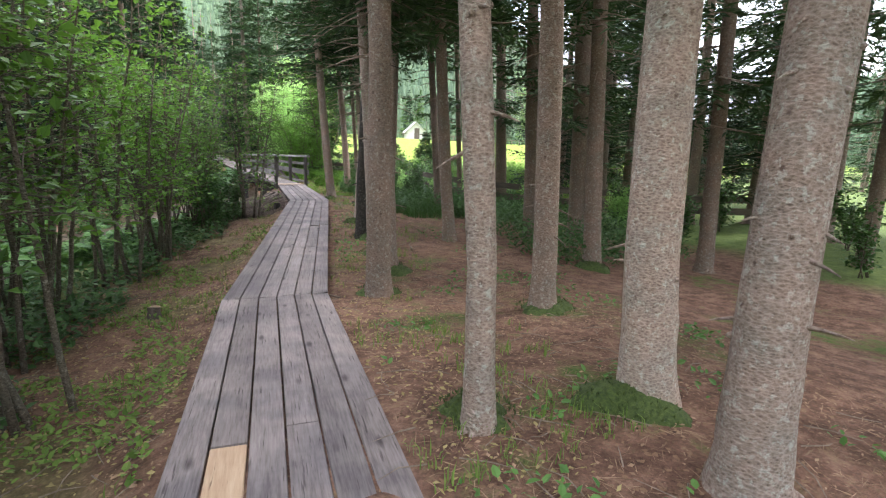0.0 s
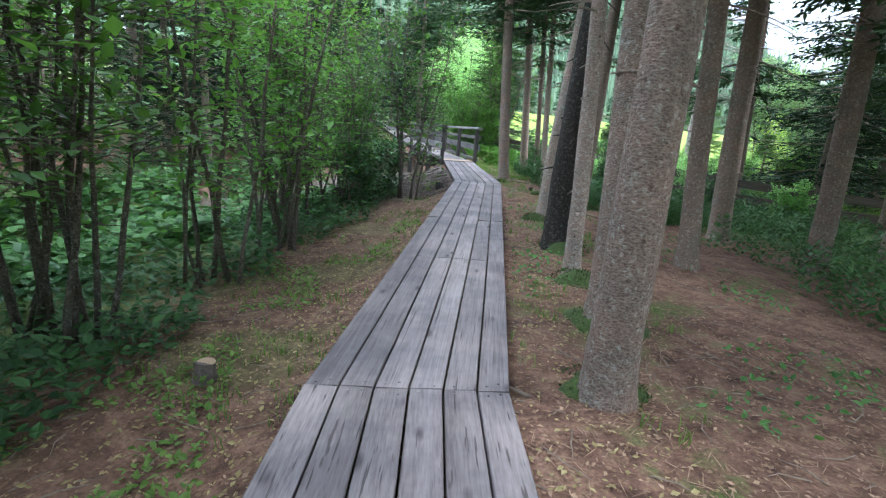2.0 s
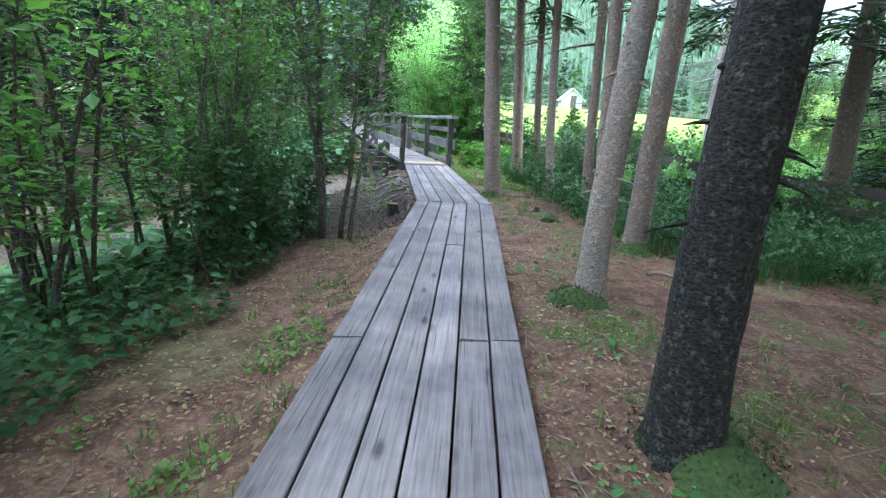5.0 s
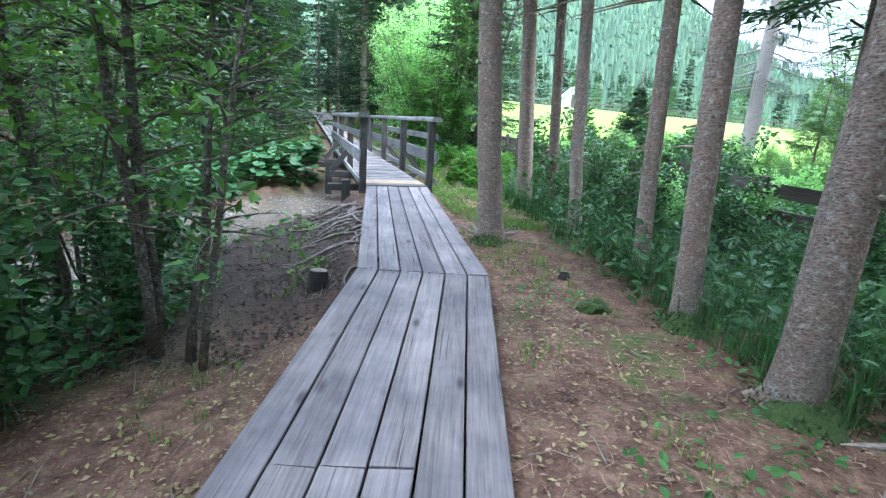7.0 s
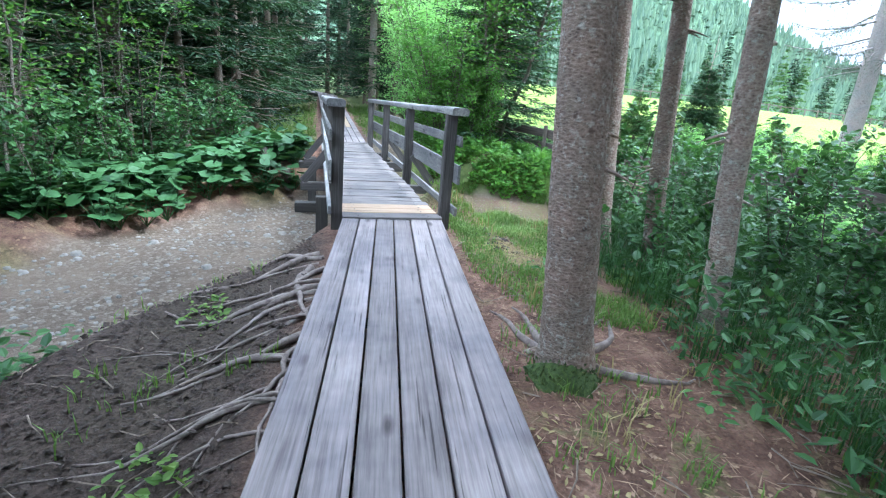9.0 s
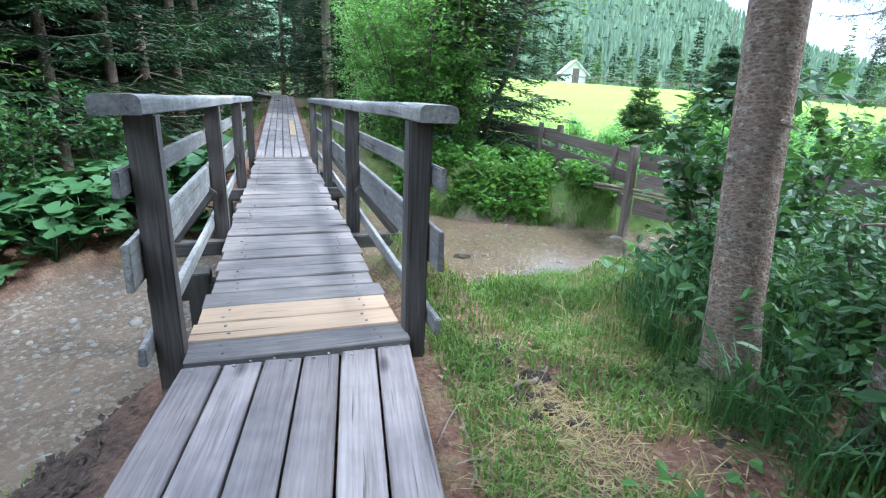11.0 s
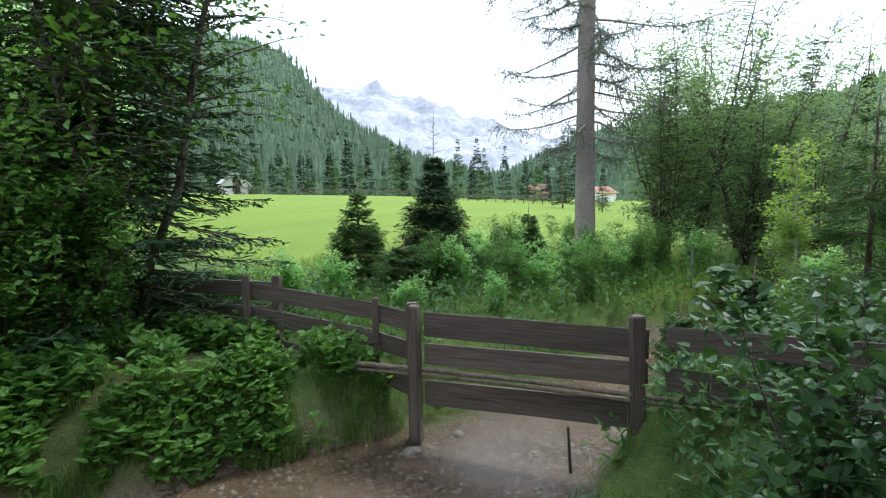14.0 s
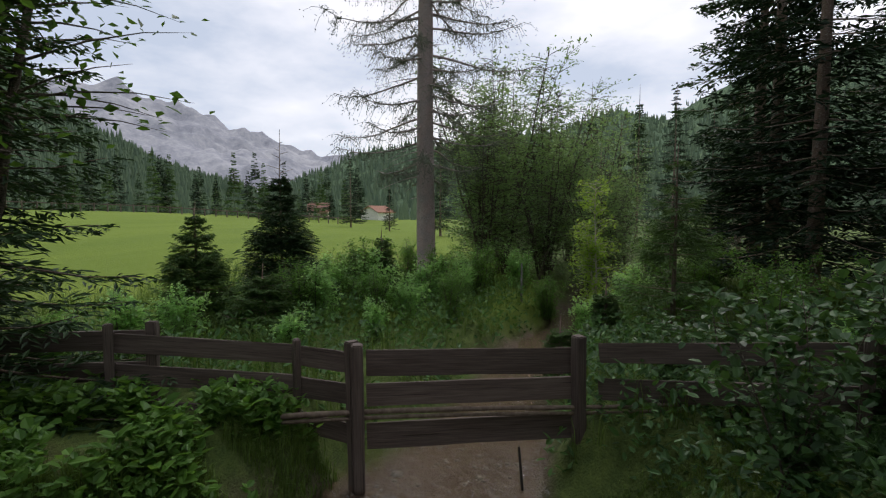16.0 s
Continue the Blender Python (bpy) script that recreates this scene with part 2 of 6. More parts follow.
def ground_material():
    m = bpy.data.materials.new("forest_floor_and_meadow")
    t, p = nodes_of(m)
    pos = world_pos(t)
    big, mid, fine = tex_noise(t, pos, 0.7, 4), tex_noise(t, pos, 5.0, 6, 0.7), tex_noise(t, pos, 42.0, 5, 0.7)
    flecks = tex_cells(t, pos, 34.0, "F1", "Color")
    litter = ramp(t, mid, [(0.30, (0.055, 0.031, 0.023)), (0.50, (0.155, 0.088, 0.063)), (0.72, (0.30, 0.19, 0.135))])
    litter = mix(t, 0.55, litter, ramp(t, fine, [(0.3, (0.45, 0.42, 0.4)), (0.7, (1.5, 1.4, 1.3))]), "MULTIPLY")
    bw = t.nodes.new("ShaderNodeRGBToBW")
    link(t, flecks, bw.inputs["Color"])
    litter = mix(t, ramp(t, bw.outputs["Val"], [(0.78, (0, 0, 0)), (0.86, (0.8, 0.8, 0.8))]), litter, (0.24, 0.15, 0.09))
    mossy = ramp(t, fine, [(0.3, (0.028, 0.055, 0.012)), (0.7, (0.11, 0.155, 0.035))])
    where = ramp(t, calc(t, "ADD", calc(t, "MULTIPLY", big, 0.6), calc(t, "MULTIPLY", mid, 0.4)), [(0.53, (0, 0, 0)), (0.62, (1, 1, 1))])
    soil = mix(t, calc(t, "MULTIPLY", where, attr(t, "moss")), litter, mossy)
    dug = ramp(t, fine, [(0.3, (0.022, 0.015, 0.012)), (0.7, (0.095, 0.066, 0.052))])
    soil = mix(t, attr(t, "dug"), soil, dug)
    turf = ramp(t, mid, [(0.3, (0.050, 0.085, 0.022)), (0.7, (0.135, 0.185, 0.05))])
    turf = mix(t, 0.5, turf, ramp(t, fine, [(0.3, (0.5, 0.5, 0.5)), (0.7, (1.45, 1.4, 1.3))]), "MULTIPLY")
    soil = mix(t, attr(t, "grass"), soil, turf)
    stripes = tex_noise(t, coords(t, "Object", (0.05, 0.4, 1)), 1.0, 4)
    hay = ramp(t, calc(t, "ADD", calc(t, "MULTIPLY", stripes, 0.6), calc(t, "MULTIPLY", mid, 0.4)), [(0.3, (0.115, 0.18, 0.022)), (0.7, (0.20, 0.27, 0.038))])
    soil = mix(t, attr(t, "meadow"), soil, hay)
    peb = tex_cells(t, pos, 26.0, "F1", "Color")
    pb = t.nodes.new("ShaderNodeRGBToBW")
    link(t, peb, pb.inputs["Color"])
    edge = tex_cells(t, pos, 26.0, "DISTANCE_TO_EDGE")
    gravel = ramp(t, pb.outputs["Val"], [(0.2, (0.070, 0.053, 0.040)), (0.6, (0.125, 0.100, 0.077)), (0.9, (0.215, 0.185, 0.152))])
    gravel = mix(t, 0.8, gravel, ramp(t, edge, [(0.0, (0.42, 0.38, 0.34)), (0.12, (1, 1, 1))]), "MULTIPLY")
    gravel = mix(t, ramp(t, big, [(0.40, (0.25, 0.25, 0.25)), (0.62, (0.75, 0.75, 0.75))]), gravel, (0.165, 0.122, 0.086))
    soil = mix(t, attr(t, "gravel"), soil, gravel)
    link(t, soil, p.inputs["Base Color"])
    p.inputs["Roughness"].default_value = 0.92
    p.inputs["Specular IOR Level"].default_value = 0.2
    bump(t, calc(t, "ADD", mid, calc(t, "ADD", calc(t, "MULTIPLY", fine, 0.6), calc(t, "MULTIPLY", edge, 0.5))), 0.7, 0.05, p)
    return m


def water_material():
    m = bpy.data.materials.new("shallow_stream_water")
    t, p = nodes_of(m)
    pos = world_pos(t)
    n = calc(t, "ADD", tex_noise(t, pos, 9.0, 4), calc(t, "MULTIPLY", tex_noise(t, pos, 38.0, 3), 0.5))
    p.inputs["Base Color"].default_value = (0.90, 0.84, 0.74, 1)
    p.inputs["Roughness"].default_value = 0.06
    p.inputs["IOR"].default_value = 1.33
    p.inputs["Transmission Weight"].default_value = 1.0
    bump(t, n, 0.3, 0.03, p)
    return m


def hill_material(name, a, b, c, scale, relief):
    m = bpy.data.materials.new(name)
    t, p = nodes_of(m)
    pos = world_pos(t)
    n = calc(t, "ADD", calc(t, "MULTIPLY", tex_noise(t, pos, scale, 8, 0.7), 0.6), calc(t, "MULTIPLY", tex_noise(t, pos, scale * 7, 5, 0.7), 0.4))
    link(t, ramp(t, n, [(0.34, a), (0.5, b), (0.66, c)]), p.inputs["Base Color"])
    p.inputs["Roughness"].default_value = 0.95
    p.inputs["Specular IOR Level"].default_value = 0.1
    bump(t, n, relief, 6.0, p)
    return m


M_GROUND = ground_material()
M_WATER = water_material()
M_ROCK = hill_material("limestone_cliffs", (0.20, 0.21, 0.25), (0.34, 0.345, 0.375), (0.50, 0.495, 0.51), 0.006, 0.8)
# Pale greens stand in for distance haze, painted into slope and trees.
M_HILL = hill_material("hazed_wooded_slope", (0.06, 0.100, 0.066), (0.10, 0.158, 0.092), (0.16, 0.225, 0.105), 0.05, 0.8)
M_FARWOOD = foliage("hazed_far_conifers", (0.080, 0.124, 0.082), (0.138, 0.194, 0.112), 0.8, 0.0)


# ---- building helpers ----
def mesh_from(name, verts, faces, material, smooth=False):
    me = bpy.data.meshes.new(name)
    verts = np.asarray(verts, dtype=np.float32)
    faces = np.asarray(faces, dtype=np.int32)
    me.vertices.add(len(verts))
    me.vertices.foreach_set("co", verts.ravel())
    k = faces.shape[1]
    me.loops.add(faces.size)
    me.loops.foreach_set("vertex_index", faces.ravel())
    me.polygons.add(len(faces))
    me.polygons.foreach_set("loop_start", np.arange(0, faces.size, k, dtype=np.int32))
    me.polygons.foreach_set("use_smooth", np.full(len(faces), smooth))
    me.materials.append(material)
    me.update(calc_edges=True)
    return me


def piece(name, mesh, parent=None, m=None, label=""):
    ob = new(name, mesh)
    ob.parent = parent
    if m is not None:
        ob.matrix_basis = m
    return tagged(ob, label)


def thing(name, label, category, at=(0, 0, 0), group="", kind="", rz=0):
    ob = new(name)
    ob.empty_display_size = 0.2
    ob.matrix_basis = pose(*at, 0, 0, rz)
    return tagged(ob, label, category, group, kind)


def merge(parts):
    vs, fs, n = [], [], 0
    for v, f in parts:
        vs.append(v)
        fs.append(np.asarray(f) + n)
        n += len(v)
    return np.concatenate(vs), np.concatenate(fs)


def unit(v):
    return v / np.maximum(np.linalg.norm(v, axis=-1, keepdims=True), 1e-9)


def tube(points, radii, sides=7, rough=0.0, rng=None, cap=True):
    """A tapered tube along points (quads; the ends closed by small rings)."""
    points = np.asarray(points, float)
    radii = np.asarray(radii, float)
    if cap:
        points = np.concatenate([points[:1], points, points[-1:]])
        radii = np.concatenate([[radii[0] * 0.02], radii, [radii[-1] * 0.02]])
    d = unit(np.gradient(points, axis=0) + 1e-9)
    ref = np.where(np.abs(d[:, 2:3]) > 0.9, np.array([[1.0, 0, 0]]), np.array([[0, 0, 1.0]]))
    a = unit(np.cross(d, ref))
    b = np.cross(d, a)
    th = np.linspace(0, 2 * np.pi, sides, endpoint=False)
    r = radii[:, None] * (1 + (rng.normal(0, rough, (len(points), sides)) if rng is not None and rough else 0))
    v = points[:, None, :] + r[..., None] * (np.cos(th)[None, :, None] * a[:, None, :] + np.sin(th)[None, :, None] * b[:, None, :])
    n = len(points)
    i, j = np.meshgrid(np.arange(n - 1), np.arange(sides), indexing="ij")
    j2 = (j + 1) % sides
    f = np.stack([i * sides + j, i * sides + j2, (i + 1) * sides + j2, (i + 1) * sides + j], -1).reshape(-1, 4)
    return v.reshape(-1, 3), f


def leaves(base, way, up, length, width, fold=0.25):
    """Leaf blades of two folded triangles each, as quads."""
    way, up = unit(way), np.asarray(up, float)
    side = unit(np.cross(way, up))
    nrm = np.cross(side, way)
    length, width = np.asarray(length)[:, None], np.asarray(width)[:, None]
    mid = base + way * length * 0.45
    l = mid + side * width * 0.5 + nrm * width * fold
    r = mid - side * width * 0.5 + nrm * width * fold
    tip = base + way * length
    n = len(base)
    v = np.stack([base, r, tip, l], 1).reshape(-1, 3)
    k = np.arange(n)[:, None] * 4
    return v, np.concatenate([k, k + 1, k + 2, k + 3], 1)


def round_leaves(base, way, up, length, width, fold=0.2):
    """Broad rounded blades folded along the midrib: two quads each."""
    way, up = unit(way), np.asarray(up, float)
    side = unit(np.cross(way, up))
    nrm = np.cross(side, way)
    length, width = np.asarray(length)[:, None], np.asarray(width)[:, None]
    rows = [base]
    for s in (-1, 1):
        for u, w in ((0.28, 0.46), (0.68, 0.38)):
            rows.append(base + way * length * u + s * side * width * w + nrm * width * fold * w * 1.6)
    rows.append(base + way * length - nrm * length * 0.06)
    n = len(base)
    v = np.stack(rows, 1).reshape(-1, 3)
    k = np.arange(n)[:, None] * 6
    return v, np.concatenate([np.concatenate([k, k + 1, k + 2, k + 5], 1), np.concatenate([k, k + 5, k + 4, k + 3], 1)])


def tri_of(quads):
    return np.concatenate([quads[:, [0, 1, 2]], quads[:, [0, 2, 3]]])


def value_noise(x, y, scale, seed):
    x, y = np.asarray(x, float) / scale + seed * 17.3, np.asarray(y, float) / scale + seed * 9.1
    xi, yi = np.floor(x), np.floor(y)
    fx, fy = x - xi, y - yi
    fx, fy = fx * fx * (3 - 2 * fx), fy * fy * (3 - 2 * fy)

    def h(a, b):
        s = np.sin(a * 127.1 + b * 311.7 + seed * 74.7) * 43758.5453
        return s - np.floor(s)

    return (h(xi, yi) * (1 - fx) + h(xi + 1, yi) * fx) * (1 - fy) + (h(xi, yi + 1) * (1 - fx) + h(xi + 1, yi + 1) * fx) * fy


def step(v, a, b):
    s = np.clip((v - a) / (b - a), 0, 1)
    return s * s * (3 - 2 * s)


# ---- the lie of the land ----
WALK_Y = [-24, -13.35, -4.1, -0.1, 6.4, 26, 60]
WALK_X = [-6.1, -3.72, -0.53, 0.0, 0.0, 0.25, -7]
DECK_Y = [-24, -17.5, -13.4, -4.1, -0.1, 6.4, 26, 60]
DECK_Z = [0.75, 0.50, 0.13, 0.10, 0.17, 0.07, 0.32, 0.6]
STREAM = np.array([(-40, -30), (-11, -13), (-7.4, -6.5), (-5.4, -3.2), (-3.9, -0.9), (-2.4, 1.2), (-1.3, 2.6), (0.2, 3.6), (1.5, 4.6), (3.3, 4.5), (5.4, 3.8), (8.2, 3.4), (13, 2.3), (25, 0), (80, -12)], float)
HALF = np.array([0.7, 0.7, 0.75, 0.95, 1.25, 1.3, 1.35, 1.75, 1.95, 1.1, 0.9, 0.55, 0.5, 0.5, 0.5])


def stream_distance(x, y):
    """How far a place lies outside the stream's edge, and whether it is near the mapped reach."""
    best = np.full(np.shape(x), 1e9)
    for (a, b, ha, hb) in zip(STREAM[:-1], STREAM[1:], HALF[:-1], HALF[1:]):
        d = b - a
        u = np.clip(((x - a[0]) * d[0] + (y - a[1]) * d[1]) / (d @ d), 0, 1)
        best = np.minimum(best, np.hypot(x - a[0] - u * d[0], y - a[1] - u * d[1]) - (ha + (hb - ha) * u))
    return best


def base_height(x, y):
    z = np.interp(y, DECK_Y, DECK_Z) - 0.15
    d = x - np.interp(y, WALK_Y, WALK_X)
    left = -0.22 * step(-d, 0.5, 1.3) - 0.28 * step(-d, 1.5, 4.0) + 1.2 * step(-d, 9, 16) + 6 * step(-d, 16, 45)
    right = -0.02 * np.clip(d - 1, 0, 6)
    z = z + np.where(d < 0, left, right)
    r = np.hypot(x, y)
    az = np.degrees(np.arctan2(x, y))
    crest = np.interp(az, [-180, 5, 20, 30, 47, 63, 72, 110, 180], [1.5, 2.8, 2.6, 2.2, 1.6, 0.2, -0.6, -0.6, 1.5])
    field = -0.28 + (crest + 0.28) * step(r, 9, 75)
    w = step(d, 3.0, 8.0)
    z = z * (1 - w) + field * w
    z = z + (value_noise(x, y, 1.7, 3) - 0.5) * 0.10 + (value_noise(x, y, 0.45, 5) - 0.5) * 0.035
    far = step(r, 60, 200)
    return z * (1 - far) + np.maximum(z, -1.0) * far


def ground_height(x, y):
    x, y = np.asarray(x, float), np.asarray(y, float)
    z = base_height(x, y)
    near = step(np.hypot(x, y), 40, 20)
    bed = np.minimum(z - 0.25, -0.95 + 0.085 * step(x, 0.6, -0.9) + (value_noise(x, y, 0.8, 7) - 0.5) * 0.085 + (value_noise(x, y, 0.2, 8) - 0.5) * 0.03)
    s = stream_distance(x, y) + (value_noise(x, y, 0.6, 11) - 0.5) * 0.35
    gentle = step(x, 0.6, 1.4) * step(y, 4.6, 3.6) * step(x, 6.0, 5.0)
    k = (1 - step(s, -0.1, 0.75 + 1.5 * gentle)) * near
    z = z * (1 - k) + bed * k
    z = z + 0.36 * step(np.hypot(x - 1.2, y - 1.55), 1.2, 0.35)
    z = z + 0.22 * step(np.hypot(x - 0.82, y - 2.75), 0.75, 0.25)
    # the ground never rises through the walkway
    d = np.abs(x - np.interp(y, WALK_Y, WALK_X))
    top = np.interp(y, DECK_Y, DECK_Z) - 0.10
    return np.where(d < 0.75, np.minimum(z, top), z)


def gh(x, y):
    return float(ground_height(np.array([x]), np.array([y]))[0])


def spaced(lo, hi, fine, reach, grow=1.16):
    core = np.arange(lo, hi + fine, fine)
    a, s, out = 0.0, fine, []
    while a < reach:
        s *= grow
        a += s
        out.append(a)
    out = np.array(out)
    return np.concatenate([lo - out[::-1], core, core[-1] + out])


def build_ground():
    xs, ys = spaced(-9, 10, 0.13, 3600), spaced(-21, 11, 0.13, 3600)
    gx, gy = np.meshgrid(xs, ys, indexing="ij")
    x, y = gx.ravel(), gy.ravel()
    z = ground_height(x, y)
    nx, ny = len(xs), len(ys)
    i, j = np.meshgrid(np.arange(nx - 1), np.arange(ny - 1), indexing="ij")
    f = np.stack([i * ny + j, (i + 1) * ny + j, (i + 1) * ny + j + 1, i * ny + j + 1], -1).reshape(-1, 4)
    me = mesh_from("ground", np.stack([x, y, z], 1), f, M_GROUND, True)
    d = x - np.interp(y, WALK_Y, WALK_X)
    s = stream_distance(x, y)
    az, r = np.degrees(np.arctan2(x, y)), np.hypot(x, y)
    n = value_noise(x, y, 1.1, 21)
    gravel = (1 - step(s + (n - 0.5) * 0.5, -0.05, 0.3)) * step(r, 40, 25)
    gravel = np.maximum(gravel, step(d, 0.4, 0.65) * step(d + (n - 0.5) * 0.6, 1.75, 1.35) * step(y, 5.2, 6.0) * step(y, 11.0, 8.0) * 0.9)
    meadow = step(d, 8.0, 10.5) * step(az, 8, 14) * (1 - step(az, 74, 84)) * step(x * 0.7 + y * 0.7, 9.5, 12)
    bank = (1 - step(s, 0.3, 1.7)) * step(y, -4.0, -1.0) * 0.85
    right_bank = step(d - 2.6 * step(y, -5.5, -9.0) - 4.0 * step(y, -9.0, -13.0), 2.9, 4.6)
    far_left = step(-d, 2.6, 3.6) * 0.8 * step(y, -3.0, -5.0)
    tuft = step(n, 0.55, 0.72) * step(np.abs(d), 0.7, 1.0) * step(d, 0.5, -0.5) * 0.35
    grass = np.clip(np.maximum.reduce([bank * step(d, 0.4, 0.8), right_bank, far_left, tuft, step(y, 6.5, 8) * step(np.abs(d), 0.7, 1.2) * 0.8]), 0, 1)
    moss = np.clip(step(d, 0.5, 1.0) + 0.25, 0, 1)
    soil = step(-d, 0.4, 0.7) * step(-d, 3.2, 1.9) * step(y, -5.2, -3.4) * step(y, 0.4, -0.4) * step(s + (n - 0.5) * 0.5, 0.2, 0.5)
    grass = grass * (1 - 0.9 * soil)
    moss = moss * (1 - soil)
    for key, val in (("gravel", gravel), ("grass", grass), ("meadow", meadow), ("moss", moss), ("dug", soil)):
        a = me.attributes.new(key, "FLOAT", "POINT")
        a.data.foreach_set("value", val.astype(np.float32))
    return tagged(new("ground", me), "forest floor of brown needles, mossy patches and a mown meadow", "ground", kind="structure")


build_ground()


def build_water():
    xs, ys = np.arange(-3.4, 15, 0.14), np.arange(-1, 7.5, 0.14)
    gx, gy = np.meshgrid(xs, ys, indexing="ij")
    n = len(ys)
    i, j = np.meshgrid(np.arange(len(xs) - 1), np.arange(n - 1), indexing="ij")
    f = np.stack([i * n + j, (i + 1) * n + j, (i + 1) * n + j + 1, i * n + j + 1], -1).reshape(-1, 4)
    s = stream_distance(gx.ravel(), gy.ravel())
    f = f[(s[f].max(1) < 0.6)]
    used, back = np.unique(f, return_inverse=True)
    v = np.stack([gx.ravel(), gy.ravel(), np.full(gx.size, -0.888)], 1)[used]
    ob = new("water", mesh_from("water", v, back.reshape(-1, 4), M_WATER, True))
    ob.visible_shadow = False
    tagged(ob, "shallow clear stream over brown gravel", "stream", kind="structure")


build_water()


# ---- distant hills and mountains ----
def ring_hill(name, az0, az1, profile, r0, r1, n_az, n_r, bump_size, material, label, jag):
    az = np.radians(np.linspace(az0, az1, n_az))
    u = np.linspace(0, 1, n_r)
    el = np.interp(np.degrees(az), [p[0] for p in profile], [p[1] for p in profile])
    a, k = np.meshgrid(az, u, indexing="ij")
    r = r0 + (r1 - r0) * k
    top = np.tan(np.radians(el))[:, None] * r1
    x, y = r * np.sin(a), r * np.cos(a)
    z = -3 + (top + 2) * k ** 1.25
    big = value_noise(x, y, bump_size, 31) - 0.5
    ridge = 1 - 2 * np.abs(value_noise(x, y, bump_size * 0.35, 33) - 0.5)
    small = value_noise(x, y, bump_size * 0.1, 35) - 0.5
    z = z + (big * 0.6 + (ridge - 0.5) * 0.5 + small * 0.22) * jag * np.minimum(k * 3, 1)
    v = np.stack([x, y, z], -1).reshape(-1, 3)
    i, j = np.meshgrid(np.arange(n_az - 1), np.arange(n_r - 1), indexing="ij")
    f = np.stack([i * n_r + j, i * n_r + j + 1, (i + 1) * n_r + j + 1, (i + 1) * n_r + j], -1).reshape(-1, 4)
    ob = new(name, mesh_from(name, v, f, material, True))
    tagged(ob, label, "mountain", kind="structure")
    return x, y, z


LEFT_SLOPE = [(-20, 17), (20, 17), (30, 16), (37, 14.2), (41.5, 9.6), (48.5, 5.0), (54.6, 2.8), (60, 1.0), (66, 0.3)]
RIGHT_SLOPE = [(54, 0.5), (60, 2.4), (65, 4.6), (69, 6.4), (76, 7.4), (84, 8.1), (90.8, 8.2), (93.5, 9.6), (97.1, 10.5), (99.6, 9.3), (101.5, 9.0), (104, 10.4), (107, 12), (112, 13.2), (130, 15), (250, 15), (340, 17)]
ROCK_LINE = [(30, 8), (38, 10.0), (43.3, 10.7), (46.4, 11.7), (48.3, 10.7), (52.6, 10.1), (55.7, 8.5), (57.4, 8.5), (60.4, 7.7), (62.8, 6.8), (65.9, 6.3), (68.8, 6.5), (74, 4), (80, 3)]
left_pts = ring_hill("left_hill_backdrop", -20, 66, LEFT_SLOPE, 118, 520, 260, 60, 60, M_HILL, "steep wooded valley side, haze painted into its green", 14)
right_pts = ring_hill("right_hill_backdrop", 54, 340, RIGHT_SLOPE, 150, 640, 300, 50, 70, M_HILL, "wooded hills closing the valley, haze painted into their green", 14)
ring_hill("rock_mountain_backdrop", 28, 82, ROCK_LINE, 1500, 2600, 420, 110, 420, M_ROCK, "pale grey limestone mountain wall with gullies", 120)


def far_woods(name, pts, az_lo, az_hi, count, rng, label, h_lo, h_hi):
    """Thousands of small conifers on a far slope: two rough tiers of six sides each."""
    x, y, z = [q.ravel() for q in pts]
    az = np.degrees(np.arctan2(x, y))
    ok = np.flatnonzero((az > az_lo) & (az < az_hi))
    pick = rng.choice(ok, count)
    jx, jy = rng.normal(0, 4.0, count), rng.normal(0, 4.0, count)
    h = rng.uniform(h_lo, h_hi, count)
    px, py, pz = x[pick] + jx, y[pick] + jy, z[pick] - 1.5
    vs, fs = [], []
    th = np.linspace(0, 2 * np.pi, 6, endpoint=False)
    tiers = ((0.08, 0.17, 0.62), (0.42, 0.12, 1.0))
    n = 0
    for lo, rad, hi in tiers:
        rr = h[:, None] * rad * rng.uniform(0.7, 1.25, (count, 6))
        ring = np.stack([px[:, None] + rr * np.cos(th), py[:, None] + rr * np.sin(th), (pz + h * lo)[:, None] + rng.normal(0, 0.05, (count, 6)) * h[:, None]], -1)
        tip = np.stack([px, py, pz + h * hi], -1)[:, None, :]
        v = np.concatenate([ring, tip], 1)
        base = n + np.arange(count)[:, None] * 7
        for k in range(6):
            fs.append(np.concatenate([base + k, base + (k + 1) % 6, base + 6], 1))
        vs.append(v.reshape(-1, 3))
        n += count * 7
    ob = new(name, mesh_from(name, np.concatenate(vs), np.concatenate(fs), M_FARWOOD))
    return tagged(ob, label, "forest", kind="stuff")


RNG = np.random.default_rng(4)
far_woods("hazed_far_conifers", left_pts, 5, 63, 13000, RNG, "conifers covering the far valley side, paled by painted haze", 4, 9)
far_woods("hazed_far_conifers", right_pts, 56, 150, 8000, RNG, "conifers covering the wooded hills, paled by painted haze", 5, 11)


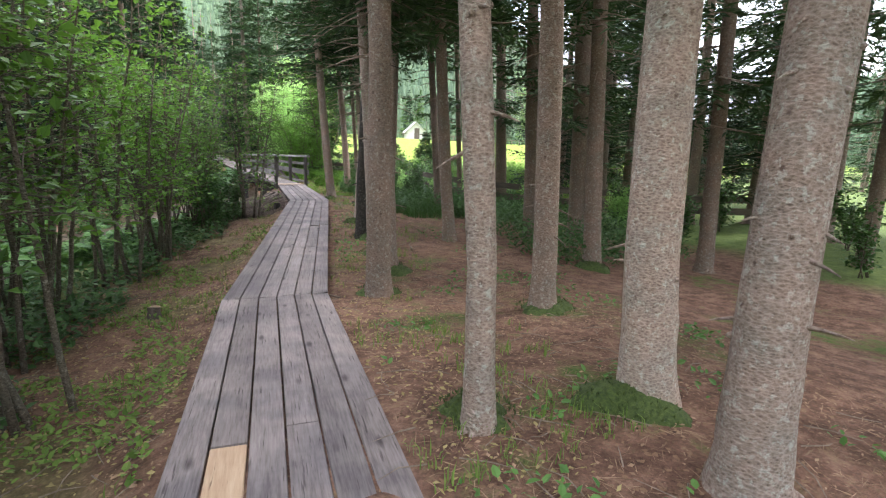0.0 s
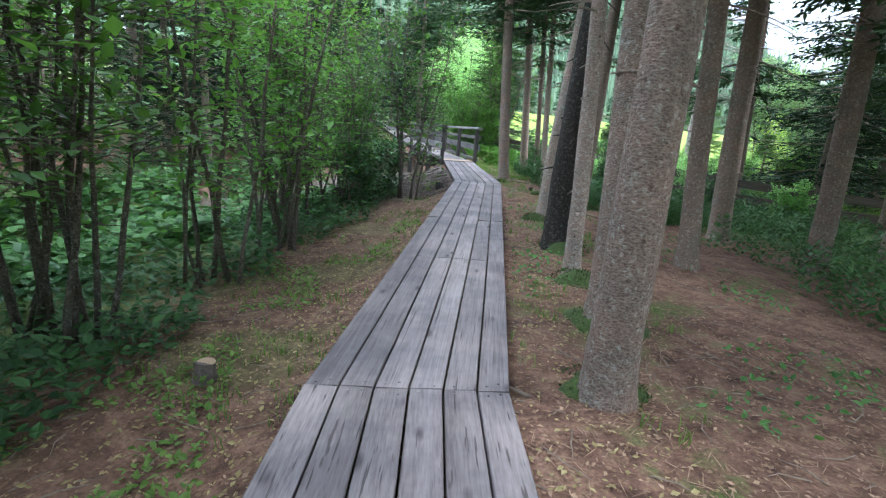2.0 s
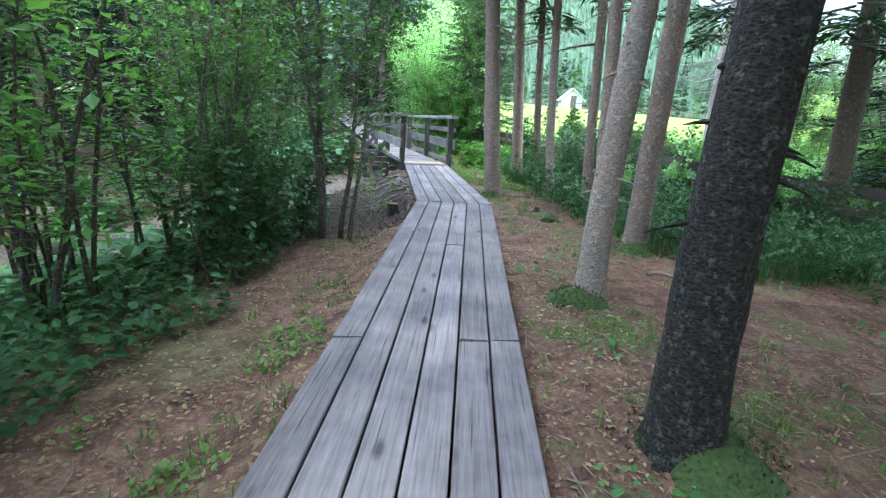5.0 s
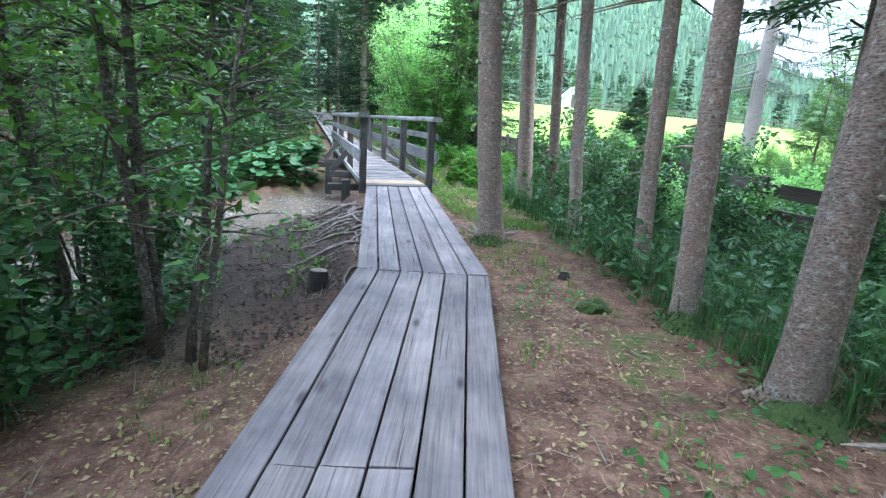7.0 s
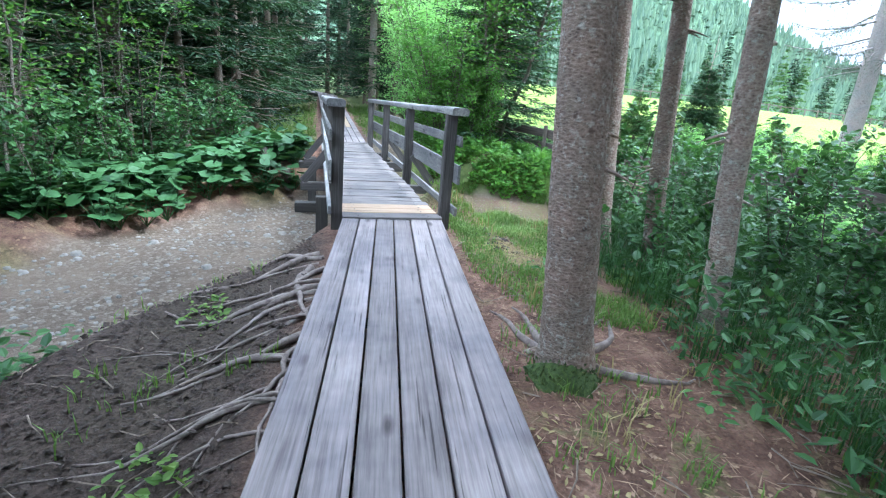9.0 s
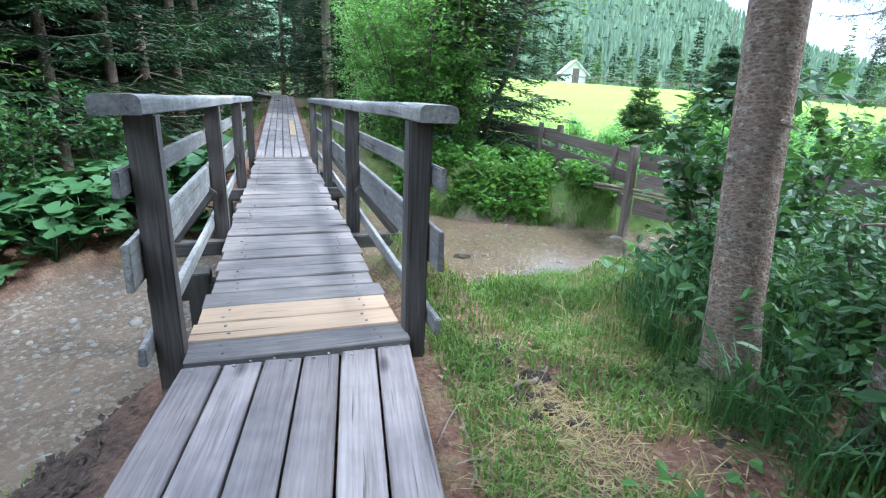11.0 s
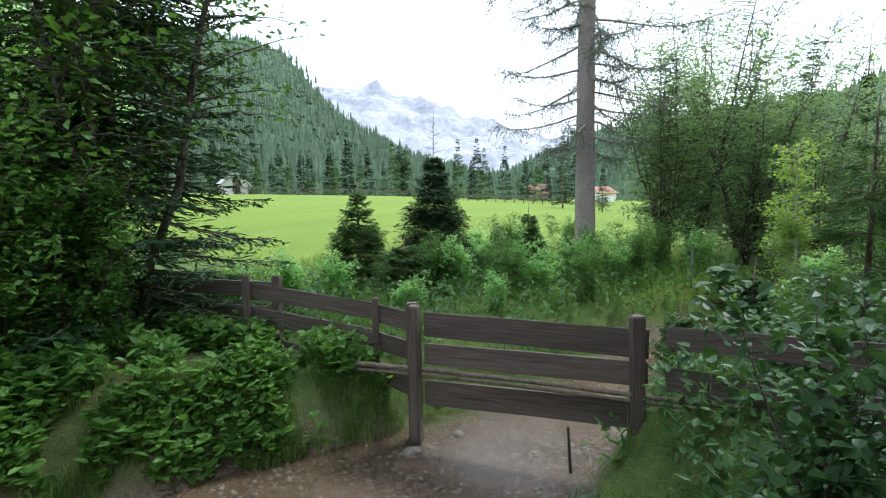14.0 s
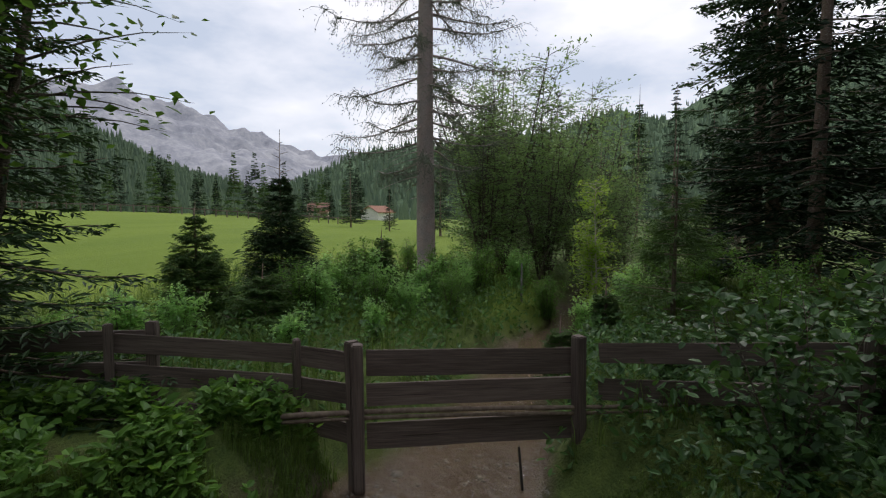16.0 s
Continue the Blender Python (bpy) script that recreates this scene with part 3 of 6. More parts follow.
# ---- boardwalk ----
def plank_mesh(name, corners, thick, material, rng=None):
    """A board from its four top corners (start left, start right, end right, end left), with eased edges. Grain runs along local y."""
    c = np.array(corners, float)
    mid = c.mean(0)
    way = unit(((c[2] + c[3]) - (c[0] + c[1]))[None])[0]
    rz = math.degrees(math.atan2(-way[0], way[1]))
    m = pose(*mid, 0, 0, rz)
    local = np.array([(m.inverted() @ Vector(q))[:] for q in c])
    e = 0.006
    centre = local.mean(0)
    seg = 4
    rows = []
    for k in range(seg + 1):
        u = k / seg
        a, b = local[0] * (1 - u) + local[3] * u, local[1] * (1 - u) + local[2] * u
        lift = (0 if rng is None else rng.normal(0, 0.0018))
        tilt = (0 if rng is None else rng.normal(0, 0.0018))
        ax = unit((b - a)[None])[0]
        rows.append([a + (0, 0, -thick), a + (0, 0, -e + lift), a + ax * e + (0, 0, lift + tilt), b - ax * e + (0, 0, lift - tilt), b + (0, 0, -e + lift), b + (0, 0, -thick)])
    v = np.array(rows).reshape(-1, 3)
    f = []
    for k in range(seg):
        for j in range(6):
            j2 = (j + 1) % 6
            f.append((k * 6 + j, k * 6 + j2, (k + 1) * 6 + j2, (k + 1) * 6 + j))
    for k in (0, seg):
        q = [k * 6 + j for j in range(6)]
        f.append((q[0], q[1], q[4], q[5]))
        f.append((q[1], q[2], q[3], q[4]))
    return mesh_from(name, v, f, material), m


def beam_between(name, p, q, w, h, material, parent, label="", round_edge=0.008, rng=None):
    """A squared timber from p to q: w across, h high; local y runs along it."""
    p, q = Vector(p), Vector(q)
    d = q - p
    y = d.normalized()
    x = y.cross(Vector((0, 0, 1)))
    x = Vector((1, 0, 0)) if x.length < 1e-3 else x.normalized()
    z = x.cross(y)
    m = Matrix((x, y, z)).transposed().to_4x4()
    m.translation = (p + q) / 2
    bm = bmesh.new()
    bmesh.ops.create_cube(bm, size=1.0)
    for vert in bm.verts:
        vert.co = (vert.co.x * w, vert.co.y * d.length, vert.co.z * h)
    bmesh.ops.subdivide_edges(bm, edges=[e for e in bm.edges if abs(e.verts[0].co.y - e.verts[1].co.y) > d.length * 0.5], cuts=3)
    if rng is not None:
        for vert in bm.verts:
            vert.co.x += rng.normal(0, 0.0025)
            vert.co.z += rng.normal(0, 0.0025)
    bmesh.ops.bevel(bm, geom=[e for e in bm.edges if e.calc_face_angle(0) > 0.8], offset=round_edge, segments=2 if round_edge < 0.02 else 4, affect="EDGES")
    me = bpy.data.meshes.new(name)
    bm.to_mesh(me)
    bm.free()
    me.materials.append(material)
    if parent is not None:
        m = parent.matrix_basis.inverted() @ m
    return piece(name, me, parent, m, label)


GAP = 0.013
SCREW = mesh_from("screw_head", *tube([(0, 0, -0.01), (0, 0, 0.004)], [0.009, 0.008], 6), M_RAIL)


def deck_section(label, l0, r0, l1, r1, z0, z1, n, cuts, pale=()):
    """Planks laid lengthwise between two end lines; cuts: plank index -> fractions where it is butted; pale: (plank, piece) of new wood."""
    rng = np.random.default_rng(int(abs(l0[1]) * 10))
    walkway = thing("boardwalk", label, "boardwalk")
    l0, r0, l1, r1 = [np.array((*p, z)) for p, z in ((l0, z0), (r0, z0), (l1, z1), (r1, z1))]
    width = np.linalg.norm(r0 - l0)
    for k in range(n):
        a, b = k / n + GAP / width / 2, (k + 1) / n - GAP / width / 2
        marks = [0.0, *cuts.get(k, ()), 1.0]
        for s, (u0, u1) in enumerate(zip(marks[:-1], marks[1:])):
            u0, u1 = u0 + 0.0006, u1 - 0.0006
            j = rng.normal(0, 0.0035, 2)
            c = [(l0 + (r0 - l0) * w) * (1 - u) + (l1 + (r1 - l1) * w) * u for w, u in ((a, u0), (b, u0), (b, u1), (a, u1))]
            c = [q + np.array((0, 0, rng.normal(0, 0.003))) for q in c]
            me, m = plank_mesh("plank", c, 0.045, M_PALE if (k, s) in pale else M_PLANK, rng)
            board = piece("plank", me, walkway, m)
            for end, u in ((s == 0, u0 + 0.004), (s == len(marks) - 2, u1 - 0.004)):
                for w in (0.3, 0.7) if end else ():
                    q = (l0 + (r0 - l0) * ((k + w) / n)) * (1 - u) + (l1 + (r1 - l1) * ((k + w) / n)) * u
                    piece("screw_head", SCREW, board, m.inverted() @ pose(q[0], q[1] + rng.normal(0, 0.02), q[2]))
    for w in (0.07, 0.93):
        p, q = l0 + (r0 - l0) * w, l1 + (r1 - l1) * w
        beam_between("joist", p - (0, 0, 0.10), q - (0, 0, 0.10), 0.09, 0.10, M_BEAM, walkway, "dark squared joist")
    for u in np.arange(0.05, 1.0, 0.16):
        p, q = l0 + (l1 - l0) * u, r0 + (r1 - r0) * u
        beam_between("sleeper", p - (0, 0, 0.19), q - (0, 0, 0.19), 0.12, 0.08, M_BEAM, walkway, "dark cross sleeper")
    return walkway


J1L, J1R, J2L, J2R = (-4.32, -13.26), (-3.12, -13.44), (-1.08, -3.95), (0.02, -4.25)
BSL, BSR = (-0.47, -0.12), (0.53, -0.12)
deck_section("weathered grey plank boardwalk with one new pale board", (-6.53, -23.2), (-5.35, -23.46), J1L, J1R, 0.72, 0.13, 6,
             {1: (0.515, 0.673), 3: (0.685,), 0: (0.3,), 4: (0.4,), 5: (0.2,)}, pale=((1, 1),))
deck_section("long weathered plank boardwalk through spruce trees", J1L, J1R, J2L, J2R, 0.13, 0.10, 6,
             {0: (0.52,), 1: (0.29, 0.75), 2: (0.29, 0.75), 3: (0.29, 0.75), 4: (0.29, 0.52), 5: (0.52,)})
deck_section("short weathered boardwalk leading onto a footbridge", J2L, J2R, BSL, BSR, 0.10, 0.165, 6, {})
deck_section("weathered boardwalk running into dark forest", (-0.41, 6.46), (0.45, 6.46), (-0.30, 26.2), (0.76, 26.2), 0.09, 0.34, 6,
             {1: (0.2, 0.55), 2: (0.35,), 3: (0.25, 0.7), 4: (0.16, 0.33, 0.5), 5: (0.1, 0.6)}, pale=((4, 1),))
deck_section("boardwalk bending away under dark trees", (-0.30, 26.25), (0.76, 26.25), (-4.6, 38), (-3.5, 38.4), 0.34, 0.5, 6, {})


# ---- footbridge ----
def cap_rail(parent, p, q, w, h, rng):
    """A handrail beam from p to q with well rounded upper edges and square ends."""
    p, q = np.array(p), np.array(q)
    r, half = 0.028, w / 2
    arc = np.linspace(0, math.pi / 2, 5)
    ring = [(-half + 0.006, -h / 2), (-half, -h / 2 + 0.006)]
    ring += [(-half + r - r * math.cos(a), h / 2 - r + r * math.sin(a)) for a in arc]
    ring += [(half - r + r * math.sin(a), h / 2 - r + r * math.cos(a)) for a in arc]
    ring += [(half, -h / 2 + 0.006), (half - 0.006, -h / 2)]
    k, rows = len(ring), 9
    mid = (p + q) / 2
    v = []
    for u in np.linspace(0, 1, rows):
        c = p * (1 - u) + q * u - mid + (rng.normal(0, 0.002), 0, rng.normal(0, 0.002))
        v += [(c[0] + a, c[1], c[2] + b) for a, b in ring]
    faces = [(i * k + j, i * k + (j + 1) % k, (i + 1) * k + (j + 1) % k, (i + 1) * k + j) for i in range(rows - 1) for j in range(k)]
    faces += [tuple(range(k))[::-1], tuple((rows - 1) * k + j for j in range(k))]
    me = bpy.data.meshes.new("cap_rail")
    me.from_pydata(v, [], faces)
    me.materials.append(M_RAIL)
    piece("cap_rail", me, parent, parent.matrix_basis.inverted() @ pose(*mid), "broad silver-grey handrail cap with rounded edges")


def build_bridge():
    rng = np.random.default_rng(12)
    bridge = thing("footbridge", "weathered wooden footbridge with handrails over a stream", "bridge", (0, 3.1, -0.3))
    back = bridge.matrix_basis.inverted()

    def dz(y):
        return 0.175 - 0.075 * (y + 0.1) / 6.5

    def side(y, s, out):
        """Where a line lies that runs out metres beyond the deck's edge; the bridge narrows slightly."""
        return 0.03 + s * (0.49 - 0.07 * (y + 0.1) / 6.5 + out)

    def rise(y):
        return 1.06 - 0.16 * (y + 0.1) / 6.5

    n = 33
    for k in range(n):
        y0, y1 = -0.10 + 6.52 * k / n + 0.006, -0.10 + 6.52 * (k + 1) / n - 0.006
        e0, e1 = rng.normal(0, 0.012, 2)
        lift = rng.normal(0, 0.0045)
        c = [(side(y1, -1, e0), y1, dz(y1) + lift), (side(y0, -1, e0), y0, dz(y0) + lift), (side(y0, 1, e1), y0, dz(y0) + lift), (side(y1, 1, e1), y1, dz(y1) + lift)]
        me, m = plank_mesh("deck_plank", c, 0.045, M_PALE if k in (1, 2) else M_BRIDGE, rng)
        board = piece("deck_plank", me, bridge, back @ m, "new pale deck plank" if k in (1, 2) else "")
        for x in (-0.31, 0.37):
            for y in (y0 + 0.05, y1 - 0.05):
                piece("screw_head", SCREW, board, m.inverted() @ pose(x + rng.normal(0, 0.015), y, dz(y) + lift))
    for x in (-0.30, 0.36):
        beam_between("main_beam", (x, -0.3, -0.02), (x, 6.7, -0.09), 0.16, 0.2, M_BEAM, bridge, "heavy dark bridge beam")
    for s in (-1, 1):
        for k, y in enumerate((0.02, 2.08, 4.20, 6.34)):
            z = dz(y)
            foot = -0.75 if k == 0 and s < 0 else (-0.35 if k in (0, 3) else z - 0.12)
            x = side(y, s, 0.055)
            beam_between("post", (x, y, foot), (x, y, z + rise(y) - 0.03), 0.105, 0.11, M_POST, bridge, "dark weathered rail post", rng=rng)
        for name, lo, hi in (("upper_rail", 0.73, 0.83), ("middle_rail", 0.36, 0.55), ("lower_rail", 0.04, 0.12)):
            h = (lo + hi) / 2
            for y0, y1 in ((-0.16, 3.16), (3.17, 6.5)):
                beam_between(name, (side(y0, s, 0.128), y0, dz(y0) + h * rise(y0) / 1.06), (side(y1, s, 0.128), y1, dz(y1) + h * rise(y1) / 1.06), 0.032, hi - lo, M_RAIL, bridge, "silver-grey rail board", 0.005, rng)
        for y0, y1 in ((-0.20, 3.15), (3.155, 6.5)):
            cap_rail(bridge, (side(y0, s, 0.085), y0, dz(y0) + rise(y0)), (side(y1, s, 0.075), y1, dz(y1) + rise(y1)), 0.165, 0.07, rng)
        for y in (2.08, 4.20):
            z = dz(y)
            beam_between("outrigger", (s * 0.2, y - 0.11, z - 0.11), (side(y, s, 0.45), y - 0.11, z - 0.11), 0.10, 0.11, M_POST, bridge, "dark outrigger beam")
            beam_between("brace", (side(y, s, 0.42), y - 0.11, z - 0.05), (side(y, s, 0.10), y - 0.11, z + 0.36), 0.045, 0.10, M_POST, bridge, "slanting brace board")
    for x, y in ((-0.72, 4.75), (0.66, 4.9), (-0.62, 1.55), (0.62, 5.7)):
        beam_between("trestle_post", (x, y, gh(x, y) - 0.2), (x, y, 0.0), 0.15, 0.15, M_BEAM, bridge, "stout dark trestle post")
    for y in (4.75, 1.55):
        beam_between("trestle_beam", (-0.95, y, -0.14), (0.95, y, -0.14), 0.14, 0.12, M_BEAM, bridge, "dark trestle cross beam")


build_bridge()


# ---- fences ----
def fence_post(parent, x, y, top, w, rng):
    lean = rng.normal(0, 0.02, 2)
    b = gh(x, y) - 0.15
    return beam_between("post", (x, y, b), (x + lean[0], y + lean[1], top), w, w * 0.85, M_FENCE, parent, "rough weathered fence post", 0.012, rng)


def fence_boards(parent, a, b, rows, rng, off=0.05):
    d = unit(np.array([(b[0] - a[0], b[1] - a[1])]))[0]
    n = np.array((-d[1], d[0])) * off
    for z0a, z1a, z0b, z1b in rows:
        p = (a[0] + n[0], a[1] + n[1], (z0a + z1a) / 2)
        q = (b[0] + n[0], b[1] + n[1], (z0b + z1b) / 2)
        beam_between("board", p, q, 0.026, z1a - z0a, M_FENCE, parent, "dark weathered fence board", 0.004, rng)


def build_fences():
    rng = np.random.default_rng(8)
    f = thing("fence", "weathered brown board fence climbing a grassy bank", "fence", (5.2, 6, gh(5.2, 6)))
    fp = [(4.2, 9.2), (4.95, 7.05), (5.16, 6.75), (5.45, 5.3), (5.32, 4.62)]
    tops = [0.80, 0.70, 0.68, 0.51, 0.55]
    for (x, y), t, w in zip(fp, tops, (0.09, 0.085, 0.11, 0.08, 0.12)):
        fence_post(f, x, y, t, w, rng)
    fence_boards(f, fp[0], fp[2], [(0.42, 0.62, 0.39, 0.59), (0.10, 0.30, 0.06, 0.27), (-0.26, -0.07, -0.28, -0.09)], rng)
    fence_boards(f, fp[1], fp[3], [(0.38, 0.58, 0.23, 0.43), (0.06, 0.27, -0.10, 0.11), (-0.30, -0.10, -0.46, -0.26)], rng, 0.085)
    fence_boards(f, fp[3], fp[4], [(0.22, 0.43, 0.20, 0.44), (-0.11, 0.10, -0.11, 0.12), (-0.47, -0.26, -0.53, -0.28)], rng, 0.05)
    g = thing("water_gate", "wide board barrier hung across a stream between two posts", "fence", (5.55, 3.6, -0.9))
    fence_post(g, 5.28, 4.56, 0.54, 0.125, rng)
    fence_post(g, 5.83, 2.47, 0.60, 0.125, rng)
    fence_boards(g, (5.3, 4.5), (5.85, 2.4), [(0.20, 0.46, 0.20, 0.46), (-0.10, 0.13, -0.06, 0.17), (-0.53, -0.27, -0.46, -0.20)], rng, 0.08)
    for dz, r in ((-0.175, 0.030), (-0.235, 0.022)):
        pts = np.array([(5.22 + 0.95 * u, 5.3 - 3.9 * u, dz + 0.02 * math.sin(u * 5) + 0.09 * u) for u in np.linspace(0, 1, 12)])
        pts[:, 0] -= 0.085
        v, q = tube(pts, np.full(12, r) * (1 - 0.35 * np.linspace(0, 1, 12)), 7, 0.08, rng)
        piece("pole", mesh_from("pole", v - np.array((5.55, 3.6, -0.9)), q, M_TWIG, True), g, None, "pale peeled pole laid along the boards")
    v, q = tube([(5.62, 3.0, -1.0), (5.66, 3.05, -0.5)], [0.016, 0.012], 6)
    piece("stake", mesh_from("stake", v - np.array((5.55, 3.6, -0.9)), q, M_BEAM), g, None, "thin dark stake in the water")
    h = thing("fence", "mossy dark board fence along the forest edge", "fence", (7, -6, gh(7, -6)))
    line = [(5.9, 2.3), (5.35, 0.3), (4.95, -2.3), (5.6, -4.7), (6.7, -6.7), (8.3, -8.4), (10.3, -9.9), (12.6, -11.4)]
    for x, y in line[1:]:
        fence_post(h, x, y, gh(x, y) + 1.0, 0.11, rng)
    for a, b in zip(line[:-1], line[1:]):
        za, zb = gh(*a) if a != line[0] else -0.42, gh(*b)
        fence_boards(h, a, b, [(za + 0.72, za + 0.92, zb + 0.72, zb + 0.92), (za + 0.34, za + 0.56, zb + 0.34, zb + 0.56)], rng, 0.07)
    far = thing("fence", "low far rail fence along the meadow's edge", "fence", (50, 50, 1.4))
    for az in np.arange(24, 66, 1.0):
        r = 74
        x, y = r * math.sin(radians(az)), r * math.cos(radians(az))
        z = gh(x, y)
        beam_between("post", (x, y, z - 0.1), (x, y, z + 0.95), 0.12, 0.12, M_FENCE, far)
        x2, y2 = r * math.sin(radians(az + 1)), r * math.cos(radians(az + 1))
        z2 = gh(x2, y2)
        beam_between("rail", (x, y, z + 0.8), (x2, y2, z2 + 0.8), 0.06, 0.12, M_FENCE, far)


build_fences()


# ---- trees ----
def conifer_boughs(rng, h, base, rmax, count, twigs, twig_len, twig_w, droop, subs=0, shape=0.8, stem_r=0.018):
    """Whorls of drooping boughs: (stem tubes, needle sprays) about the trunk's foot."""
    hb = base + (h - base) * np.sort(rng.uniform(0, 1, count)) ** 0.9
    length = rmax * np.clip(1 - (hb - base) / (h - base + 0.15), 0.03, 1) ** shape * rng.uniform(0.65, 1.12, count) + 0.06
    az = np.arange(count) * 2.399 + rng.normal(0, 0.35, count)
    out = np.stack([np.cos(az), np.sin(az), np.zeros(count)], 1)
    side = np.stack([-np.sin(az), np.cos(az), np.zeros(count)], 1)
    sag = droop * rng.uniform(0.6, 1.4, count)

    def at(u):
        z = -sag[:, None] * length[:, None] * u ** 1.4 + 0.22 * length[:, None] * u ** 3
        return out[:, None, :] * (length[:, None] * u)[..., None] + np.stack([0 * z, 0 * z, hb[:, None] + z], -1)

    stems = []
    us = np.linspace(0, 1, 5)
    pts = at(np.broadcast_to(us, (count, 5)))
    for k in range(count):
        stems.append(tube(pts[k], stem_r * (0.35 + length[k] / max(rmax, 0.1)) * (1 - 0.85 * us), 4, cap=False))
    u = np.clip(np.linspace(0.12, 1.0, twigs)[None, :] + rng.normal(0, 0.02, (count, twigs)), 0.05, 1)
    p = at(u)
    blades = []
    for s in (-1, 1):
        fan = np.radians(rng.uniform(35, 62, (count, twigs)))[..., None]
        way = out[:, None, :] * np.cos(fan) + s * side[:, None, :] * np.sin(fan)
        way = way + np.stack([0 * u, 0 * u, rng.normal(-0.25, 0.2, u.shape)], -1)
        way = unit(way)
        tl = twig_len * (1.15 - 0.75 * u) * rng.uniform(0.7, 1.25, u.shape) * np.clip(length[:, None] / rmax * 1.6, 0.35, 1.1)
        if subs == 0:
            blades.append(leaves(p.reshape(-1, 3), way.reshape(-1, 3), np.tile([0, 0, 1.0], (u.size, 1)) + rng.normal(0, 0.3, (u.size, 3)), tl.ravel(), np.full(u.size, twig_w) * rng.uniform(0.7, 1.3, u.size)))
        else:
            for q in range(subs):
                v = (q + 0.5) / subs
                b = p + way * (tl * v)[..., None]
                turn = (1 if q % 2 else -1) * np.radians(38)
                w2 = unit(way * np.cos(turn) + np.cross(way, np.array([0, 0, 1.0])) * np.sin(turn) + rng.normal(0, 0.16, way.shape))
                blades.append(leaves(b.reshape(-1, 3), w2.reshape(-1, 3), np.tile([0, 0, 1.0], (u.size, 1)) + rng.normal(0, 0.5, (u.size, 3)), (tl * (0.62 - 0.25 * v)).ravel(), np.full(u.size, twig_w)))
    return merge(stems), merge(blades)


def trunk_geometry(rng, h, d, lean, top=0.35, flare=0.55, sides=14, stubs=0, wob=0.03):
    z = np.concatenate([np.linspace(-0.25, 0.7, 9), np.linspace(1.0, h, int(h * 1.6) + 3)])
    x = lean[0] * z + wob * np.sin(z * 0.5 + rng.uniform(0, 6)) * np.clip(z, 0, 1)
    y = lean[1] * z + wob * np.cos(z * 0.45 + rng.uniform(0, 6)) * np.clip(z, 0, 1)
    r = d / 2 * (1 - (1 - top) * np.clip(z, 0, h) / h) * (1 + flare * np.exp(-np.clip(z + 0.1, 0, 9) / 0.16))
    parts = [tube(np.stack([x, y, z], 1), r, sides, 0.022, rng)]
    # buttress roots
    for k in range(5):
        a = rng.uniform(0, 6.28)
        u = np.linspace(0, 1, 5)
        reach = d * rng.uniform(0.9, 1.5)
        parts.append(tube(np.stack([np.cos(a) * reach * u, np.sin(a) * reach * u, 0.16 - 0.26 * u ** 0.7], 1), d * 0.20 * (1 - 0.8 * u), 6, 0.05, rng))
    for k in range(stubs):
        zz = rng.uniform(0.8, min(h, 7))
        a = rng.uniform(0, 6.28)
        L = rng.uniform(0.08, 0.2) if zz < 2.6 else rng.uniform(0.3, 1.1)
        rr = np.interp(zz, z, r) * 0.9
        b = np.array([np.interp(zz, z, x), np.interp(zz, z, y), zz])
        w = np.array([np.cos(a), np.sin(a), rng.normal(-0.15, 0.12)])
        u = np.linspace(0, 1, 4)[:, None]
        pts = b + w * (rr + L * u) - np.array([0, 0, 1]) * 0.15 * L * u ** 2
        parts.append(tube(pts, 0.012 * (1.2 - u[:, 0]), 4, cap=False))
    # small knots
    for k in range(int(h * 1.3)):
        zz, a = rng.uniform(0.3, min(h, 6)), rng.uniform(0, 6.28)
        rr = np.interp(zz, z, r)
        b = np.array([np.interp(zz, z, x) + rr * 0.94 * np.cos(a), np.interp(zz, z, y) + rr * 0.94 * np.sin(a), zz])
        w = np.array([np.cos(a), np.sin(a), -0.3])
        parts.append(tube(np.array([b, b + w * 0.018, b + w * 0.03]), [0.02, 0.016, 0.006], 6))
    return merge(parts)


def crown_set(seed, **kw):
    rng = np.random.default_rng(seed)
    return conifer_boughs(rng, **kw)


def as_meshes(name, geo, bark_m, leaf_m):
    (sv, sf), (lv, lf) = geo
    return mesh_from(name + "_boughs", sv, sf, bark_m, True), mesh_from(name + "_needles", lv, tri_of(lf), leaf_m)


HIGH_CROWNS = [as_meshes("high_crown", crown_set(s, h=14.5, base=b, rmax=r, count=c, twigs=14, twig_len=0.62, twig_w=0.065, droop=0.34, subs=4), M_BARK, M_NEEDLE)
               for s, b, r, c in ((1, 4.6, 2.7, 105), (2, 5.4, 2.7, 105), (3, 4.2, 2.6, 105), (4, 2.7, 1.7, 46), (5, 3.2, 1.7, 46))]
# Two of the three dense crowns use the shade-darkened needles.
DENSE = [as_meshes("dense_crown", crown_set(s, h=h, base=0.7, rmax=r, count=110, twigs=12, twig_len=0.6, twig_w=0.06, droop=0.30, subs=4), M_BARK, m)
         for s, h, r, m in ((11, 12, 2.3, M_NEEDLE_SHADE), (12, 9.5, 2.0, M_NEEDLE_SHADE), (13, 11, 2.2, M_NEEDLE))]
BANK_CROWNS = [as_meshes("bank_crown", crown_set(s, h=h, base=0.7, rmax=r, count=120, twigs=12, twig_len=0.6, twig_w=0.055, droop=0.30, subs=4), M_BARK, m) for s, h, r, m in ((15, 11, 2.2, M_NEEDLE_SHADE), (16, 10, 2.0, M_NEEDLE))]
EDGE = [as_meshes("edge_crown", crown_set(s, h=10, base=0.3, rmax=2.3, count=230, twigs=15, twig_len=0.5, twig_w=0.04, droop=0.32, subs=6), M_BARK, M_NEEDLE) for s in (14,)]


